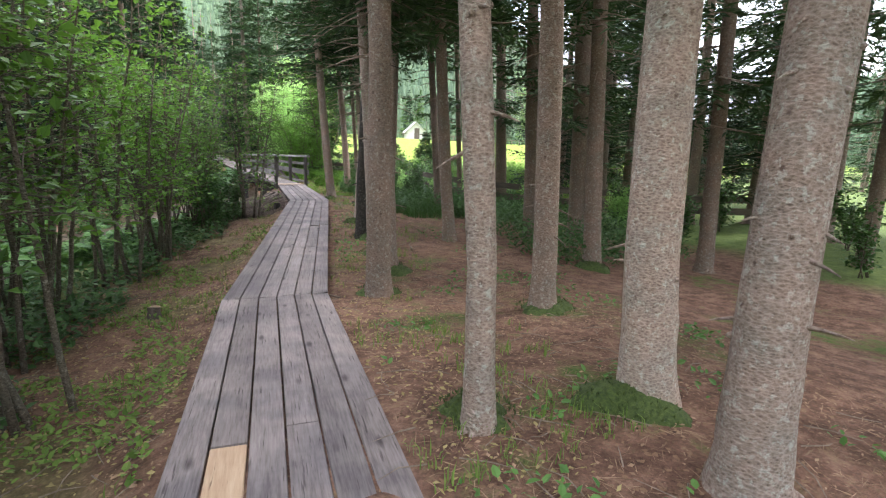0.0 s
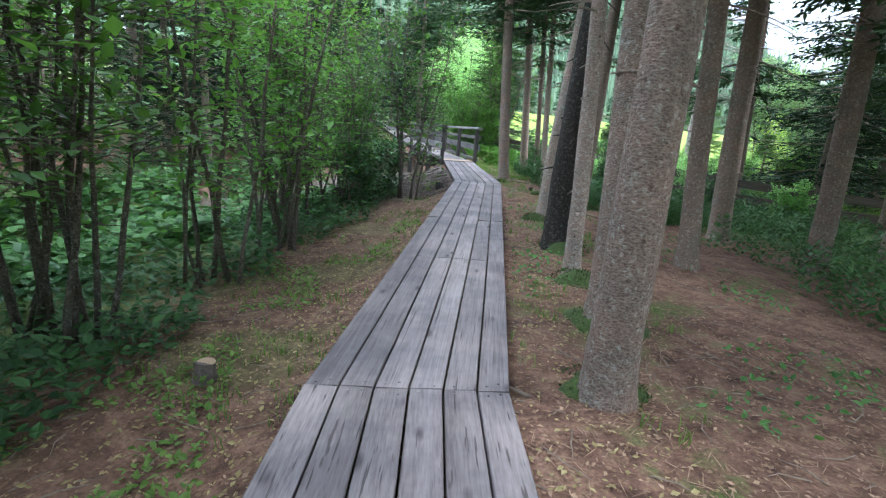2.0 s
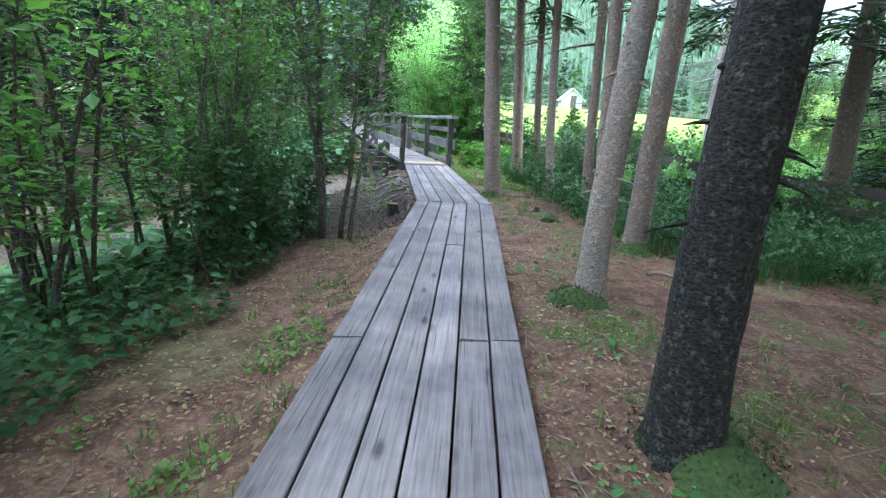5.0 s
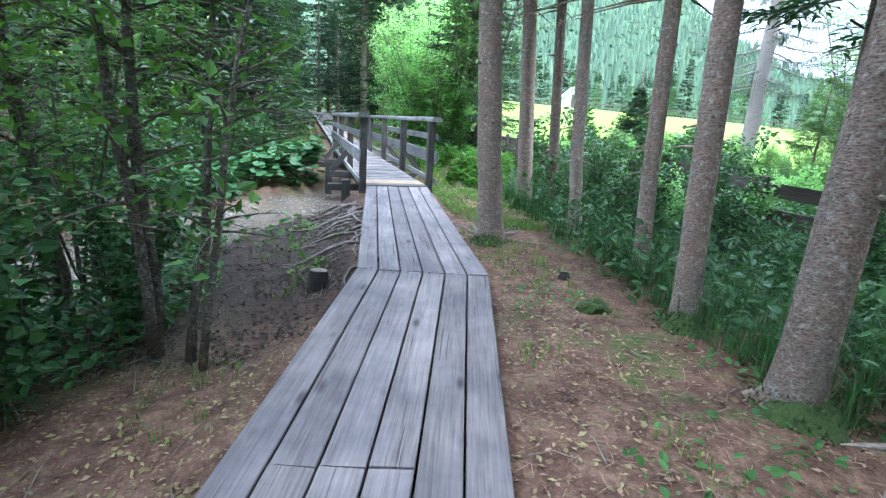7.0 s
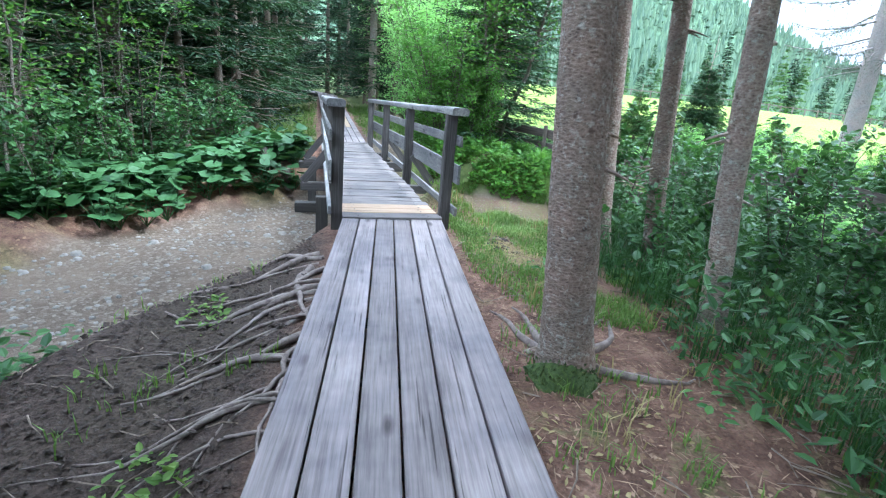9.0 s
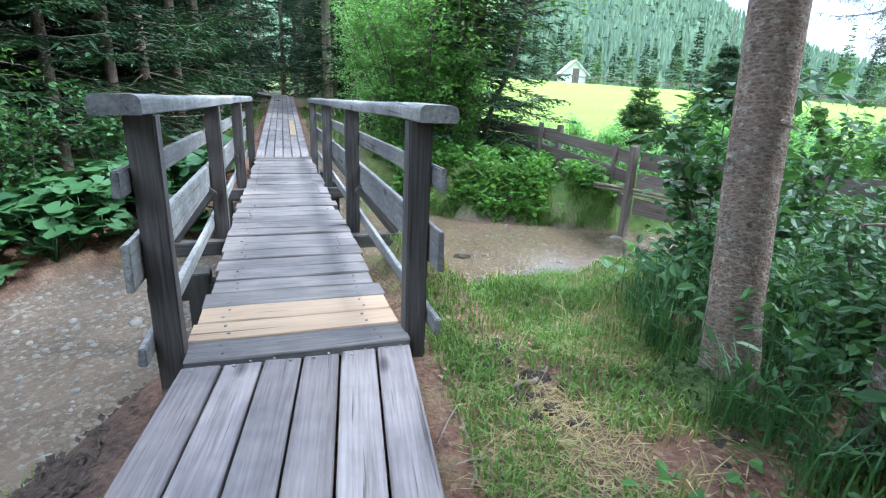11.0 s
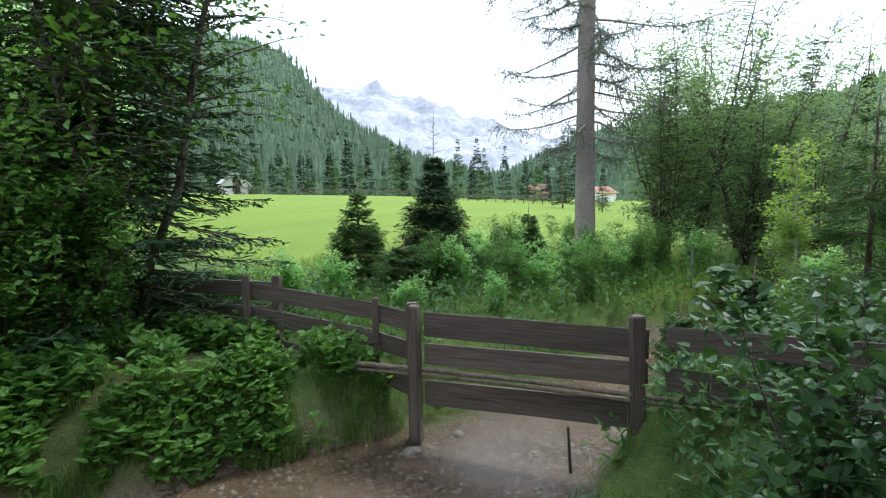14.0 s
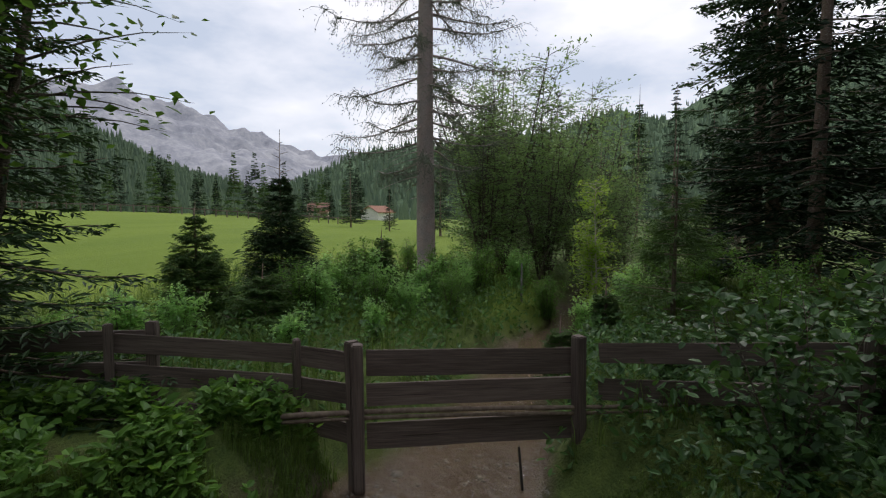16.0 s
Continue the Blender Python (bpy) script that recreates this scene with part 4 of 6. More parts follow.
def moss_cushion(rng, r, tall, material=None):
    n, k = 20, 7
    th = np.linspace(0, 2 * np.pi, n, endpoint=False)
    ph = np.linspace(0.02, 1, k)
    wob = 1 + 0.22 * np.sin(th * 2 + rng.uniform(0, 6)) + 0.14 * np.sin(th * 5 + rng.uniform(0, 6))
    v = []
    for q in ph:
        rr = r * q * wob
        z = tall * (1 - q ** 2) + rng.normal(0, 0.008, n) - 0.05 * q
        v.append(np.stack([rr * np.cos(th), rr * np.sin(th), z], 1))
    v = np.concatenate(v)
    i, j = np.meshgrid(np.arange(k - 1), np.arange(n), indexing="ij")
    f = np.stack([i * n + j, (i + 1) * n + j, (i + 1) * n + (j + 1) % n, i * n + (j + 1) % n], -1).reshape(-1, 4)
    blades_n = 260
    a, q = rng.uniform(0, 6.28, blades_n), np.sqrt(rng.uniform(0, 1, blades_n))
    b = np.stack([r * q * np.cos(a), r * q * np.sin(a), tall * (1 - q ** 2) - 0.01], 1)
    lv, lf = leaves(b, rng.normal(0, 0.5, (blades_n, 3)) + (0, 0, 0.9), rng.normal(0, 1, (blades_n, 3)), rng.uniform(0.02, 0.05, blades_n), np.full(blades_n, 0.014))
    return merge([(v, f), (lv, lf)])


TREE_NO = [0]


def spruce(x, y, d, lean=(0, 0), bark_m=None, label="", crown=True, moss=0.0, h=13.0, z=None, low=False):
    """A tall forest spruce: bare trunk below, drooping crown above."""
    TREE_NO[0] += 1
    k = TREE_NO[0]
    rng = np.random.default_rng(100 + k)
    t = thing("spruce_tree", label or "tall spruce with a bare scaly brown trunk", "tree", (x, y, gh(x, y) if z is None else z), "spruces beside the boardwalk")
    v, f = trunk_geometry(rng, h, d, lean, stubs=26)
    piece("trunk", mesh_from("trunk", v, f, bark_m or M_BARK, True), t)
    if crown:
        boughs, needles = HIGH_CROWNS[3 + k % 2 if low else k % 3]
        m = pose(lean[0] * 7, lean[1] * 7, rng.uniform(-0.5, 0.4), 0, 0, rng.uniform(0, 360)) @ Matrix.Diagonal((*([rng.uniform(0.85, 1.1)] * 2), 0.95, 1))
        tagged(piece("bough_frame", boughs, t, m, "thin brown boughs"), kind="stuff")
        piece("crown", needles, t, m, "drooping dark green needles")
    if moss:
        mv, mf = moss_cushion(rng, moss * 1.1, moss * 0.5)
        piece("moss", mesh_from("moss", mv, mf, M_MOSS, True), t, pose(rng.normal(0, 0.1), rng.normal(-0.05, 0.1), -0.01), "green moss cushion at the foot")
    return t


NEAR = [
    (-2.38, -13.3, 0.33, (0.085, 0.0), M_BARK, "thick spruce with reddish scaly bark and a knot", 0.3),
    (-3.42, -17.06, 0.18, (0.02, 0.0), M_BARK_GREY, "slender spruce with pale lichened bark", 0.26),
    (-1.08, -15.05, 0.29, (0.05, 0.01), M_BARK, "spruce with brown scaly bark on a mossy foot", 0.36),
    (2.1, -12.9, 0.32, (0.05, 0.0), M_BARK, "", 0.3),
    (-2.18, -17.30, 0.36, (0.075, 0.02), M_BARK_GREY, "stout spruce with pale pinkish bark", 0.34),
    (-2.58, -18.2, 0.33, (0.15, 0.03), M_BARK_GREY, "leaning pale spruce with a round branch scar", 0.2),
    (5.2, -14.7, 0.36, (0.05, 0), M_BARK, "", 0), 
    (6.6, -10.6, 0.45, (0.05, 0), M_BARK, "", 0), (0.66, -10.2, 0.27, (0.05, 0), M_BARK, "", 0), (3.0, -10.1, 0.33, (0.06, 0), M_BARK, "", 0),
    (4.6, -10.1, 0.5, (0.05, 0), M_BARK, "thick dark spruce in the forest shade", 0),
    (-1.70, -12.1, 0.34, (0.075, 0.0), M_BARK, "spruce with lichened bark and a mossy foot", 0.34),
    (-1.38, -10.80, 0.19, (0.065, 0.0), M_BARK_GREY, "slim pale spruce rising from a moss cushion", 0.28),
    (-1.06, -9.62, 0.33, (0.17, 0.02), M_BARK_BLACK, "leaning spruce trunk with near-black bark", 0.36),
    (0.70, -2.55, 0.29, (0.045, 0), M_BARK, "straight spruce with flaky bark beside the boardwalk", 0.2),
    (3.1, -5.6, 0.24, (0.045, 0), M_BARK, "", 0), (6.4, -4.6, 0.42, (0.045, 0), M_BARK, "", 0),
    (2.8, -8.35, 0.36, (0.06, 0), M_BARK, "", 0), (1.14, -6.2, 0.27, (0.15, 0.0), M_BARK, "leaning spruce with flaking bark", 0.3),
    (-0.36, -7.63, 0.24, (0.20, 0.02), M_BARK_GREY, "thick leaning spruce with pale flaky bark", 0.25),
    (1.38, -5.05, 0.2, (0.06, 0), M_BARK, "", 0.25), (1.95, -3.75, 0.17, (0.065, 0), M_BARK, "slim spruce with a white bark scar", 0),
    (2.05, -2.2, 0.175, (0.065, 0.02), M_BARK_GREY, "slim pale spruce above the stream bank", 0), (2.30, -1.1, 0.16, (0.05, 0), M_BARK, "slim dark spruce above the stream bank", 0),
    (5.7, -2.9, 0.2, (0.05, 0), M_BARK, "", 0),
    (2.08, -0.52, 0.25, (0.05, 0.02), M_BARK, "leaning spruce with lichened bark and a mossy foot", 0.27),
    (7.2, -8.0, 0.34, (0.05, 0), M_BARK, "", 0), (7.6, -13.2, 0.36, (0.05, 0), M_BARK, "", 0), (0.2, -18.5, 0.34, (0.05, 0), M_BARK, "", 0), (3.4, -17.5, 0.3, (0.05, 0), M_BARK, "", 0),
    (4.2, -13.8, 0.3, (0.05, 0), M_BARK, "", 0), (6.0, -17, 0.34, (0.05, 0), M_BARK, "", 0),
    (9.4, -6.5, 0.34, (0.1, 0), M_BARK, "", 0), (10.2, -9.5, 0.34, (0.1, 0), M_BARK, "", 0), (9.8, -12.4, 0.3, (0.1, 0), M_BARK, "", 0), (11.5, -15, 0.34, (0.1, 0), M_BARK, "", 0), (8.8, -16.5, 0.34, (0.1, 0), M_BARK, "", 0),
    # Last four stand unseen behind the start, added to block low sky light.
    (12.5, -11, 0.34, (0.1, 0), M_BARK, "", 0), (7.9, -15.0, 0.3, (0.1, 0), M_BARK, "", 0), (10.6, -13.2, 0.32, (0.1, 0), M_BARK, "", 0), (6.9, -19.2, 0.3, (0.1, 0), M_BARK, "", 0), (9.9, -19.4, 0.34, (0.1, 0), M_BARK, "", 0), (13.2, -14.6, 0.34, (0.1, 0), M_BARK, "", 0), (-1.0, -20.8, 0.34, (0.05, 0), M_BARK, "", 0), (1.8, -21.5, 0.34, (0.05, 0), M_BARK, "", 0), (4.6, -20.5, 0.34, (0.05, 0), M_BARK, "", 0), (-3.4, -22.5, 0.34, (0.05, 0), M_BARK, "", 0),
    (1.75, 17.0, 0.34, (0.12, 0), M_BARK_GREY, "tall bare-stemmed spruce beside the far boardwalk", 0),
]
NEAR = [(x, y, d, (l[0] - (0.13 if y > -13 else 0.10), l[1] + 0.01), m, label, moss) for x, y, d, l, m, label, moss in NEAR]
for x, y, d, lean, m, label, moss in NEAR:
    spruce(x, y, d, lean, m, label, True, moss, low=x - np.interp(y, WALK_Y, WALK_X) > 5.5)


def dense_spruce(x, y, scale, k, label="dark spruce with boughs down to the ground", meshes=None, z=None):
    t = thing("spruce_tree", label, "tree", (x, y, gh(x, y) if z is None else z), "spruces of the forest edge")
    rng = np.random.default_rng(int(abs(x * 31 + y * 17)) + 5)
    boughs, needles = meshes or DENSE[k % 3]
    m = pose(0, 0, 0, 0, 0, rng.uniform(0, 360)) @ Matrix.Diagonal((scale, scale, scale, 1))
    h = 12.5 * scale if meshes is None else 10.2 * scale
    v, f = trunk_geometry(rng, h, 0.30 * scale, (0, 0), 0.06, 0.4, 9, 4, 0.01)
    piece("trunk", mesh_from("trunk", v, f, M_BARK, True), t)
    tagged(piece("bough_frame", boughs, t, m, "brown boughs"), kind="stuff")
    piece("crown", needles, t, m, "dense green needles")
    return t


back_rng = np.random.default_rng(77)
for k, (x, y) in enumerate([(-12.5, -18), (-11, -14.5), (-12.6, -11.5), (-10.6, -8.6), (-12, -6), (-10, -3.2), (-11.5, -0.5), (-8.8, 1.6), (-10.5, 4.5), (-7.2, 5.2),
                            (-8.5, 8.2), (-5.6, 8.4), (-6.8, 11.5), (-4.4, 12.2), (-5.8, 15.5), (-3.6, 17.5), (-5.0, 20.5), (-3.2, 23.5), (-5.5, 27), (-2.4, 30), (1.2, 33), (3.6, 28),
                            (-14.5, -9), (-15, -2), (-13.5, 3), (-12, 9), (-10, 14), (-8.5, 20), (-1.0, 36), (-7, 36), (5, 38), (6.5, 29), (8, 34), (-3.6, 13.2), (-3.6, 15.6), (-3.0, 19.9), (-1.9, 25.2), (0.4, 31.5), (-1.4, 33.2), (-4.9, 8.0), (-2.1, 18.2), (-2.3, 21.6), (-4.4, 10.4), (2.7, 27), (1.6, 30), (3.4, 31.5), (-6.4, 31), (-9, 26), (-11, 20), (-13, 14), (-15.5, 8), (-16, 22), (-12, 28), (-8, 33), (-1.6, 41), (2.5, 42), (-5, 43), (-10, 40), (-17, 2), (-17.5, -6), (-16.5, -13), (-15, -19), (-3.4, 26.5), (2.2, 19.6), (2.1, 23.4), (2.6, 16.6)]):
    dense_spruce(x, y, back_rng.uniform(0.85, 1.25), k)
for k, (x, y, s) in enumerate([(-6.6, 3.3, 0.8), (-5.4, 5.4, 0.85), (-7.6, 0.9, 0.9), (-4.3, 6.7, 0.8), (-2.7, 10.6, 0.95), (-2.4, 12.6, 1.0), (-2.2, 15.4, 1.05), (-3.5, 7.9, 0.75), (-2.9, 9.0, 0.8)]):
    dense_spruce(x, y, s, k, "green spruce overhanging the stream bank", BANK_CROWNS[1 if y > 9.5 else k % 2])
dense_spruce(4.1, 8.6, 0.95, 0, "spruce with spreading light-tipped boughs beside a fence", EDGE[0])
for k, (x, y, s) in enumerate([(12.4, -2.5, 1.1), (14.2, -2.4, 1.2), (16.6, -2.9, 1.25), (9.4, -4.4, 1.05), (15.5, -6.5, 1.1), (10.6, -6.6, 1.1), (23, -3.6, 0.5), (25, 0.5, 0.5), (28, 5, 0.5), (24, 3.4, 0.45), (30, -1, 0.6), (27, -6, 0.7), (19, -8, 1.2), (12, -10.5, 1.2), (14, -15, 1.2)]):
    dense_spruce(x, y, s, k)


def small_spruce(x, y, h, r, label, seed, material, dead_tip=0.0, full=1.0):
    rng = np.random.default_rng(seed)
    t = thing("young_spruce", label, "tree", (x, y, gh(x, y)), "young spruces by the meadow")
    g = conifer_boughs(rng, h, 0.06, r, int((26 + 22 * h) * full), 12, 0.34 * r / 0.8, 0.02, 0.05, 7, 0.85, 0.010)
    a, b = as_meshes("young_spruce", g, M_BARK, material)
    v, f = tube(np.array([(0, 0, -0.1), (0.01, 0, h * 0.5), (0, 0.01, h), (0.02, 0, h + 0.25 + dead_tip)]), [0.05, 0.03, 0.012, 0.004], 7)
    piece("trunk", mesh_from("trunk", v, f, M_BARK, True), t)
    tagged(piece("bough_frame", a, t), kind="stuff")
    piece("crown", b, t, None, "fresh green needles")
    if dead_tip:
        parts = []
        for k in range(14):
            u, az = k / 14, k * 2.4
            b0 = np.array((0.0, 0, h - 0.25 + (dead_tip + 0.3) * u))
            L = 0.34 * (1 - u) + 0.07
            parts.append(tube(np.array([b0, b0 + np.array((math.cos(az) * L, math.sin(az) * L, 0.32 * L))]), [0.007, 0.003], 4, cap=False))
        v, f = merge(parts)
        piece("dead_tip", mesh_from("dead_tip", v, f, M_TWIG), t, None, "bare dry leader twigs")


small_spruce(8.75, 8.95, 2.0, 0.78, "young spruce with fresh green tips", 201, M_NEEDLE_LIGHT, 0.0, 1.5)
small_spruce(10.3, 8.15, 2.75, 1.0, "dense young spruce with a bare dry leader", 202, M_NEEDLE, 0.75, 1.7)
small_spruce(8.5, 7.5, 1.0, 0.75, "low young spruce behind a fence", 203, M_NEEDLE_LIGHT)
small_spruce(9.7, 0.75, 2.9, 0.95, "thin young spruce with open boughs", 204, M_NEEDLE_LIGHT, 0.0, 0.45)
small_spruce(8.1, 2.6, 0.75, 0.34, "small spruce seedling by the stream", 205, M_NEEDLE_LIGHT)
small_spruce(8.9, 1.9, 0.8, 0.32, "small spruce seedling by the stream", 206, M_NEEDLE_LIGHT)
small_spruce(11.2, 6.3, 1.5, 0.5, "young spruce among meadow shrubs", 207, M_NEEDLE_LIGHT)
small_spruce(12.0, 0.3, 2.2, 0.8, "young spruce at the wood's edge", 208, M_NEEDLE_LIGHT, 0.0, 0.6)


def build_larch():
    rng = np.random.default_rng(61)
    x, y = 13.06, 5.75
    t = thing("larch_tree", "tall larch with grey bark and sparse drooping twigs", "tree", (x, y, gh(x, y)))
    v, f = trunk_geometry(rng, 14, 0.50, (-0.01, 0.0), 0.4, 0.3, 14, 30, 0.02)
    piece("trunk", mesh_from("trunk", v, f, M_LARCH, True), t)
    parts, hang = [], []
    for k in range(84):
        zz = 3.0 + 10 * (k / 84) ** 0.95
        az = k * 2.399 + rng.normal(0, 0.3)
        L = rng.uniform(1.5, 2.7) * (1 - 0.35 * k / 84) * (0.6 if k < 3 else 1.15)
        u = np.linspace(0, 1, 7)
        o = np.array((math.cos(az), math.sin(az), 0))
        pts = o[None] * (L * u)[:, None] + np.stack([rng.normal(0, 0.03, 7), rng.normal(0, 0.03, 7), zz - 0.42 * L * u ** 1.3 + 0.32 * L * u ** 3], 1)
        parts.append(tube(pts, 0.026 * (1.05 - u) + 0.004, 5, cap=False))
        for q in range(46):
            w = rng.uniform(0.2, 1.0)
            b = np.array([np.interp(w, u, pts[:, c]) for c in range(3)])
            d = o * rng.uniform(0.0, 0.6) + np.array((rng.normal(0, 0.5), rng.normal(0, 0.5), rng.uniform(-0.9, 0.05)))
            l2 = rng.uniform(0.18, 0.5)
            e = b + unit(d[None])[0] * l2
            hang.append(tube(np.array([b, (b + e) / 2 + (0, 0, 0.03), e - (0, 0, 0.06)]), [0.007, 0.005, 0.003], 3, cap=False))
    v, f = merge(parts)
    tagged(piece("bough_frame", mesh_from("bough_frame", v, f, M_LARCH, True), t, None, "bare grey drooping boughs"), kind="stuff")
    v, f = merge(hang)
    tips = v.reshape(-1, 3, 3).mean(1)
    n = len(tips) * 2
    b = np.repeat(tips, 2, 0) + rng.normal(0, 0.05, (n, 3))
    lv, lf = leaves(b, rng.normal(0, 1, (n, 3)) - (0, 0, 0.4), rng.normal(0, 1, (n, 3)), rng.uniform(0.05, 0.11, n), np.full(n, 0.02))
    piece("twig_spray", mesh_from("twigs", v, f, M_LARCH_NEEDLE), t, None, "thin hanging twigs")
    piece("needles", mesh_from("needles", lv, tri_of(lf), M_LARCH_NEEDLE), t, None, "sparse grey-green needles")


build_larch()


# ---- broadleaved trees and shrubs ----
def leafy_stems(rng, n, h, spread, lean, branchlets, per, leaf, leaf_start, stem_r, width=0.62, flat=0.4):
    """A clump of slender stems with leafy side twigs: (one tube a stem, twigs, leaves)."""
    stems, twigs, pos, way = [], [], [], []
    for k in range(n):
        az = rng.uniform(0, 6.28)
        hh = h * rng.uniform(0.7, 1.1)
        foot = np.array([rng.normal(0, 0.16), rng.normal(0, 0.16), -0.08]) * min(1, h / 2)
        tilt = np.array([math.cos(az), math.sin(az)]) * spread * rng.uniform(0.25, 1.0) + np.array(lean)
        u = np.linspace(0, 1, 9)
        bend = rng.normal(0, 0.07, 2)
        x = foot[0] + tilt[0] * hh * u + bend[0] * hh * u ** 2 + rng.normal(0, 0.012, 9) * hh / 3
        y = foot[1] + tilt[1] * hh * u + bend[1] * hh * u ** 2 + rng.normal(0, 0.012, 9) * hh / 3
        z = foot[2] + hh * u * (1 - 0.08 * u)
        pts = np.stack([x, y, z], 1)
        stems.append(tube(pts, stem_r * rng.uniform(0.6, 1.25) * (1.05 - 0.85 * u), 6, 0.04, rng))
        for q in range(branchlets):
            w = rng.uniform(leaf_start, 1.0)
            b = np.array([np.interp(w, u, pts[:, c]) for c in range(3)])
            a2 = rng.uniform(0, 6.28)
            L = hh * rng.uniform(0.10, 0.24) * (1.15 - 0.6 * w)
            d = np.array([math.cos(a2), math.sin(a2), rng.uniform(0.0, 0.75)])
            v = np.linspace(0, 1, 4)[:, None]
            br = b + d * L * v - np.array([0, 0, 0.25 * L]) * v ** 2
            twigs.append(tube(br, stem_r * 0.28 * (1.1 - v[:, 0]), 4, cap=False))
            s = rng.uniform(0.15, 1.05, per)[:, None]
            p = b + d * L * s - np.array([0, 0, 0.25 * L]) * s ** 2 + rng.normal(0, leaf * 0.7, (per, 3))
            pos.append(p)
            way.append(d * 0.5 + rng.normal(0, 0.8, (per, 3)) * (1, 1, 0.5) - (0, 0, 0.15))
    pos, way = np.concatenate(pos), np.concatenate(way)
    m = len(pos)
    size = leaf * rng.uniform(0.6, 1.25, m)
    blade = round_leaves if width > 0.7 else leaves
    lv = blade(pos, way, np.tile([0, 0, 1.0], (m, 1)) + rng.normal(0, flat, (m, 3)), size, size * width, 0.16)
    return stems, merge(twigs), lv


def leafy_kind(name, geo, bark_m, leaf_m):
    stems, (tv, tf), (lv, lf) = geo
    return [mesh_from(name + "_stem", v, f, bark_m, True) for v, f in stems], mesh_from(name + "_twigs", tv, tf, bark_m, True), mesh_from(name + "_leaves", lv, tri_of(lf), leaf_m)


def plant_leafy(name, label, category, meshes, x, y, scale, rz, group="", z=None, squash=1.0):
    t = thing(name, label, category, (x, y, gh(x, y) if z is None else z), group)
    m = pose(0, 0, 0, 0, 0, rz) @ Matrix.Diagonal((scale, scale, scale * squash, 1))
    for stem in meshes[0]:
        piece("stem", stem, t, m)
    tagged(piece("twig_spray", meshes[1], t, m, "thin brown side twigs"), kind="stuff")
    tagged(piece("foliage", meshes[2], t, m, "many small green leaves"), kind="stuff")
    return t


def kinds(name, seeds, bark_m, leaf_m, **kw):
    return [leafy_kind(name, leafy_stems(np.random.default_rng(s), **kw), bark_m, leaf_m) for s in seeds]


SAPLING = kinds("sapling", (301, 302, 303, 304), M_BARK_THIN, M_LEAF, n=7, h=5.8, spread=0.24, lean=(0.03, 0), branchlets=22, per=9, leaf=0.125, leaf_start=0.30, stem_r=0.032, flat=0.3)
# Same saplings again, with daylight painted into lighter leaves.
SAPLING_LIT = kinds("lit_sapling", (305, 306), M_BARK_THIN, M_LEAF_LIT, n=7, h=5.6, spread=0.26, lean=(0.03, 0), branchlets=22, per=9, leaf=0.12, leaf_start=0.22, stem_r=0.032, flat=0.3)
ALDER = kinds("alder", (311, 312), M_BARK_THIN, M_LEAF, n=2, h=5.0, spread=0.10, lean=(-0.06, 0), branchlets=40, per=11, leaf=0.115, leaf_start=0.22, stem_r=0.042, flat=0.3)
MIDTREE = kinds("broadleaf", (321, 322, 323), M_BARK_THIN, M_LEAF, n=7, h=7.5, spread=0.20, lean=(0, 0), branchlets=46, per=20, leaf=0.13, leaf_start=0.12, stem_r=0.05)
BRIGHT = kinds("bright_broadleaf", (331, 332), M_BARK_THIN, M_LEAF_SUNLIT, n=7, h=6.5, spread=0.22, lean=(0, 0), branchlets=46, per=20, leaf=0.12, leaf_start=0.08, stem_r=0.04)
BUSH = kinds("bush", (341, 342), M_BARK_THIN, M_LEAF_LIT, n=14, h=3.0, spread=0.42, lean=(0, 0), branchlets=32, per=18, leaf=0.088, leaf_start=0.06, stem_r=0.022)
HAZEL = kinds("hazel", (351, 352), M_BARK_THIN, M_LEAF_DARK, n=5, h=1.55, spread=0.42, lean=(0, 0), branchlets=18, per=9, leaf=0.088, leaf_start=0.2, stem_r=0.012, width=0.75)
WILLOW = kinds("willow", (361, 362), M_BARK_THIN, M_WILLOW, n=11, h=6.4, spread=0.30, lean=(0, 0), branchlets=44, per=15, leaf=0.15, leaf_start=0.12, stem_r=0.04, width=0.34)
BIRCH = kinds("birch", (371,), M_BARK_BIRCH, M_LEAF_BIRCH, n=2, h=3.7, spread=0.08, lean=(0, 0), branchlets=80, per=24, leaf=0.08, leaf_start=0.12, stem_r=0.03)
SHRUB = kinds("shrub", (381, 382), M_BARK_THIN, M_LEAF_SUNLIT, n=9, h=1.2, spread=0.4, lean=(0, 0), branchlets=20, per=14, leaf=0.078, leaf_start=0.1, stem_r=0.010)

plant_rng = np.random.default_rng(55)
for k, (x, y, s) in enumerate([(-6.7, -11.3, 1.0), (-6.1, -11.7, 0.9), (-5.45, -10.1, 0.95), (-4.85, -9.0, 0.9), (-4.75, -8.3, 0.8), (-4.65, -6.6, 0.85), (-5.1, -5.9, 0.9),
                               (-3.9, -4.2, 0.75), (-7.2, -13.6, 1.0), (-7.9, -15.8, 1.05), (-6.9, -16.6, 0.95), (-8.4, -11.5, 1.1), (-9.8, -7.6, 1.1), (-6.3, -13.2, 0.9),
                               (-8.9, -5.4, 1.0), (-9.0, -14.0, 1.1), (-9.3, -17.5, 1.1), (-5.9, -14.9, 0.85), (-7.4, -18.4, 1.0), (-4.3, -5.3, 0.7)]):
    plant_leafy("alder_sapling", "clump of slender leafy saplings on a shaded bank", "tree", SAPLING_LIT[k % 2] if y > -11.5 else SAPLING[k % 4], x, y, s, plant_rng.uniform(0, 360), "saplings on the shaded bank")
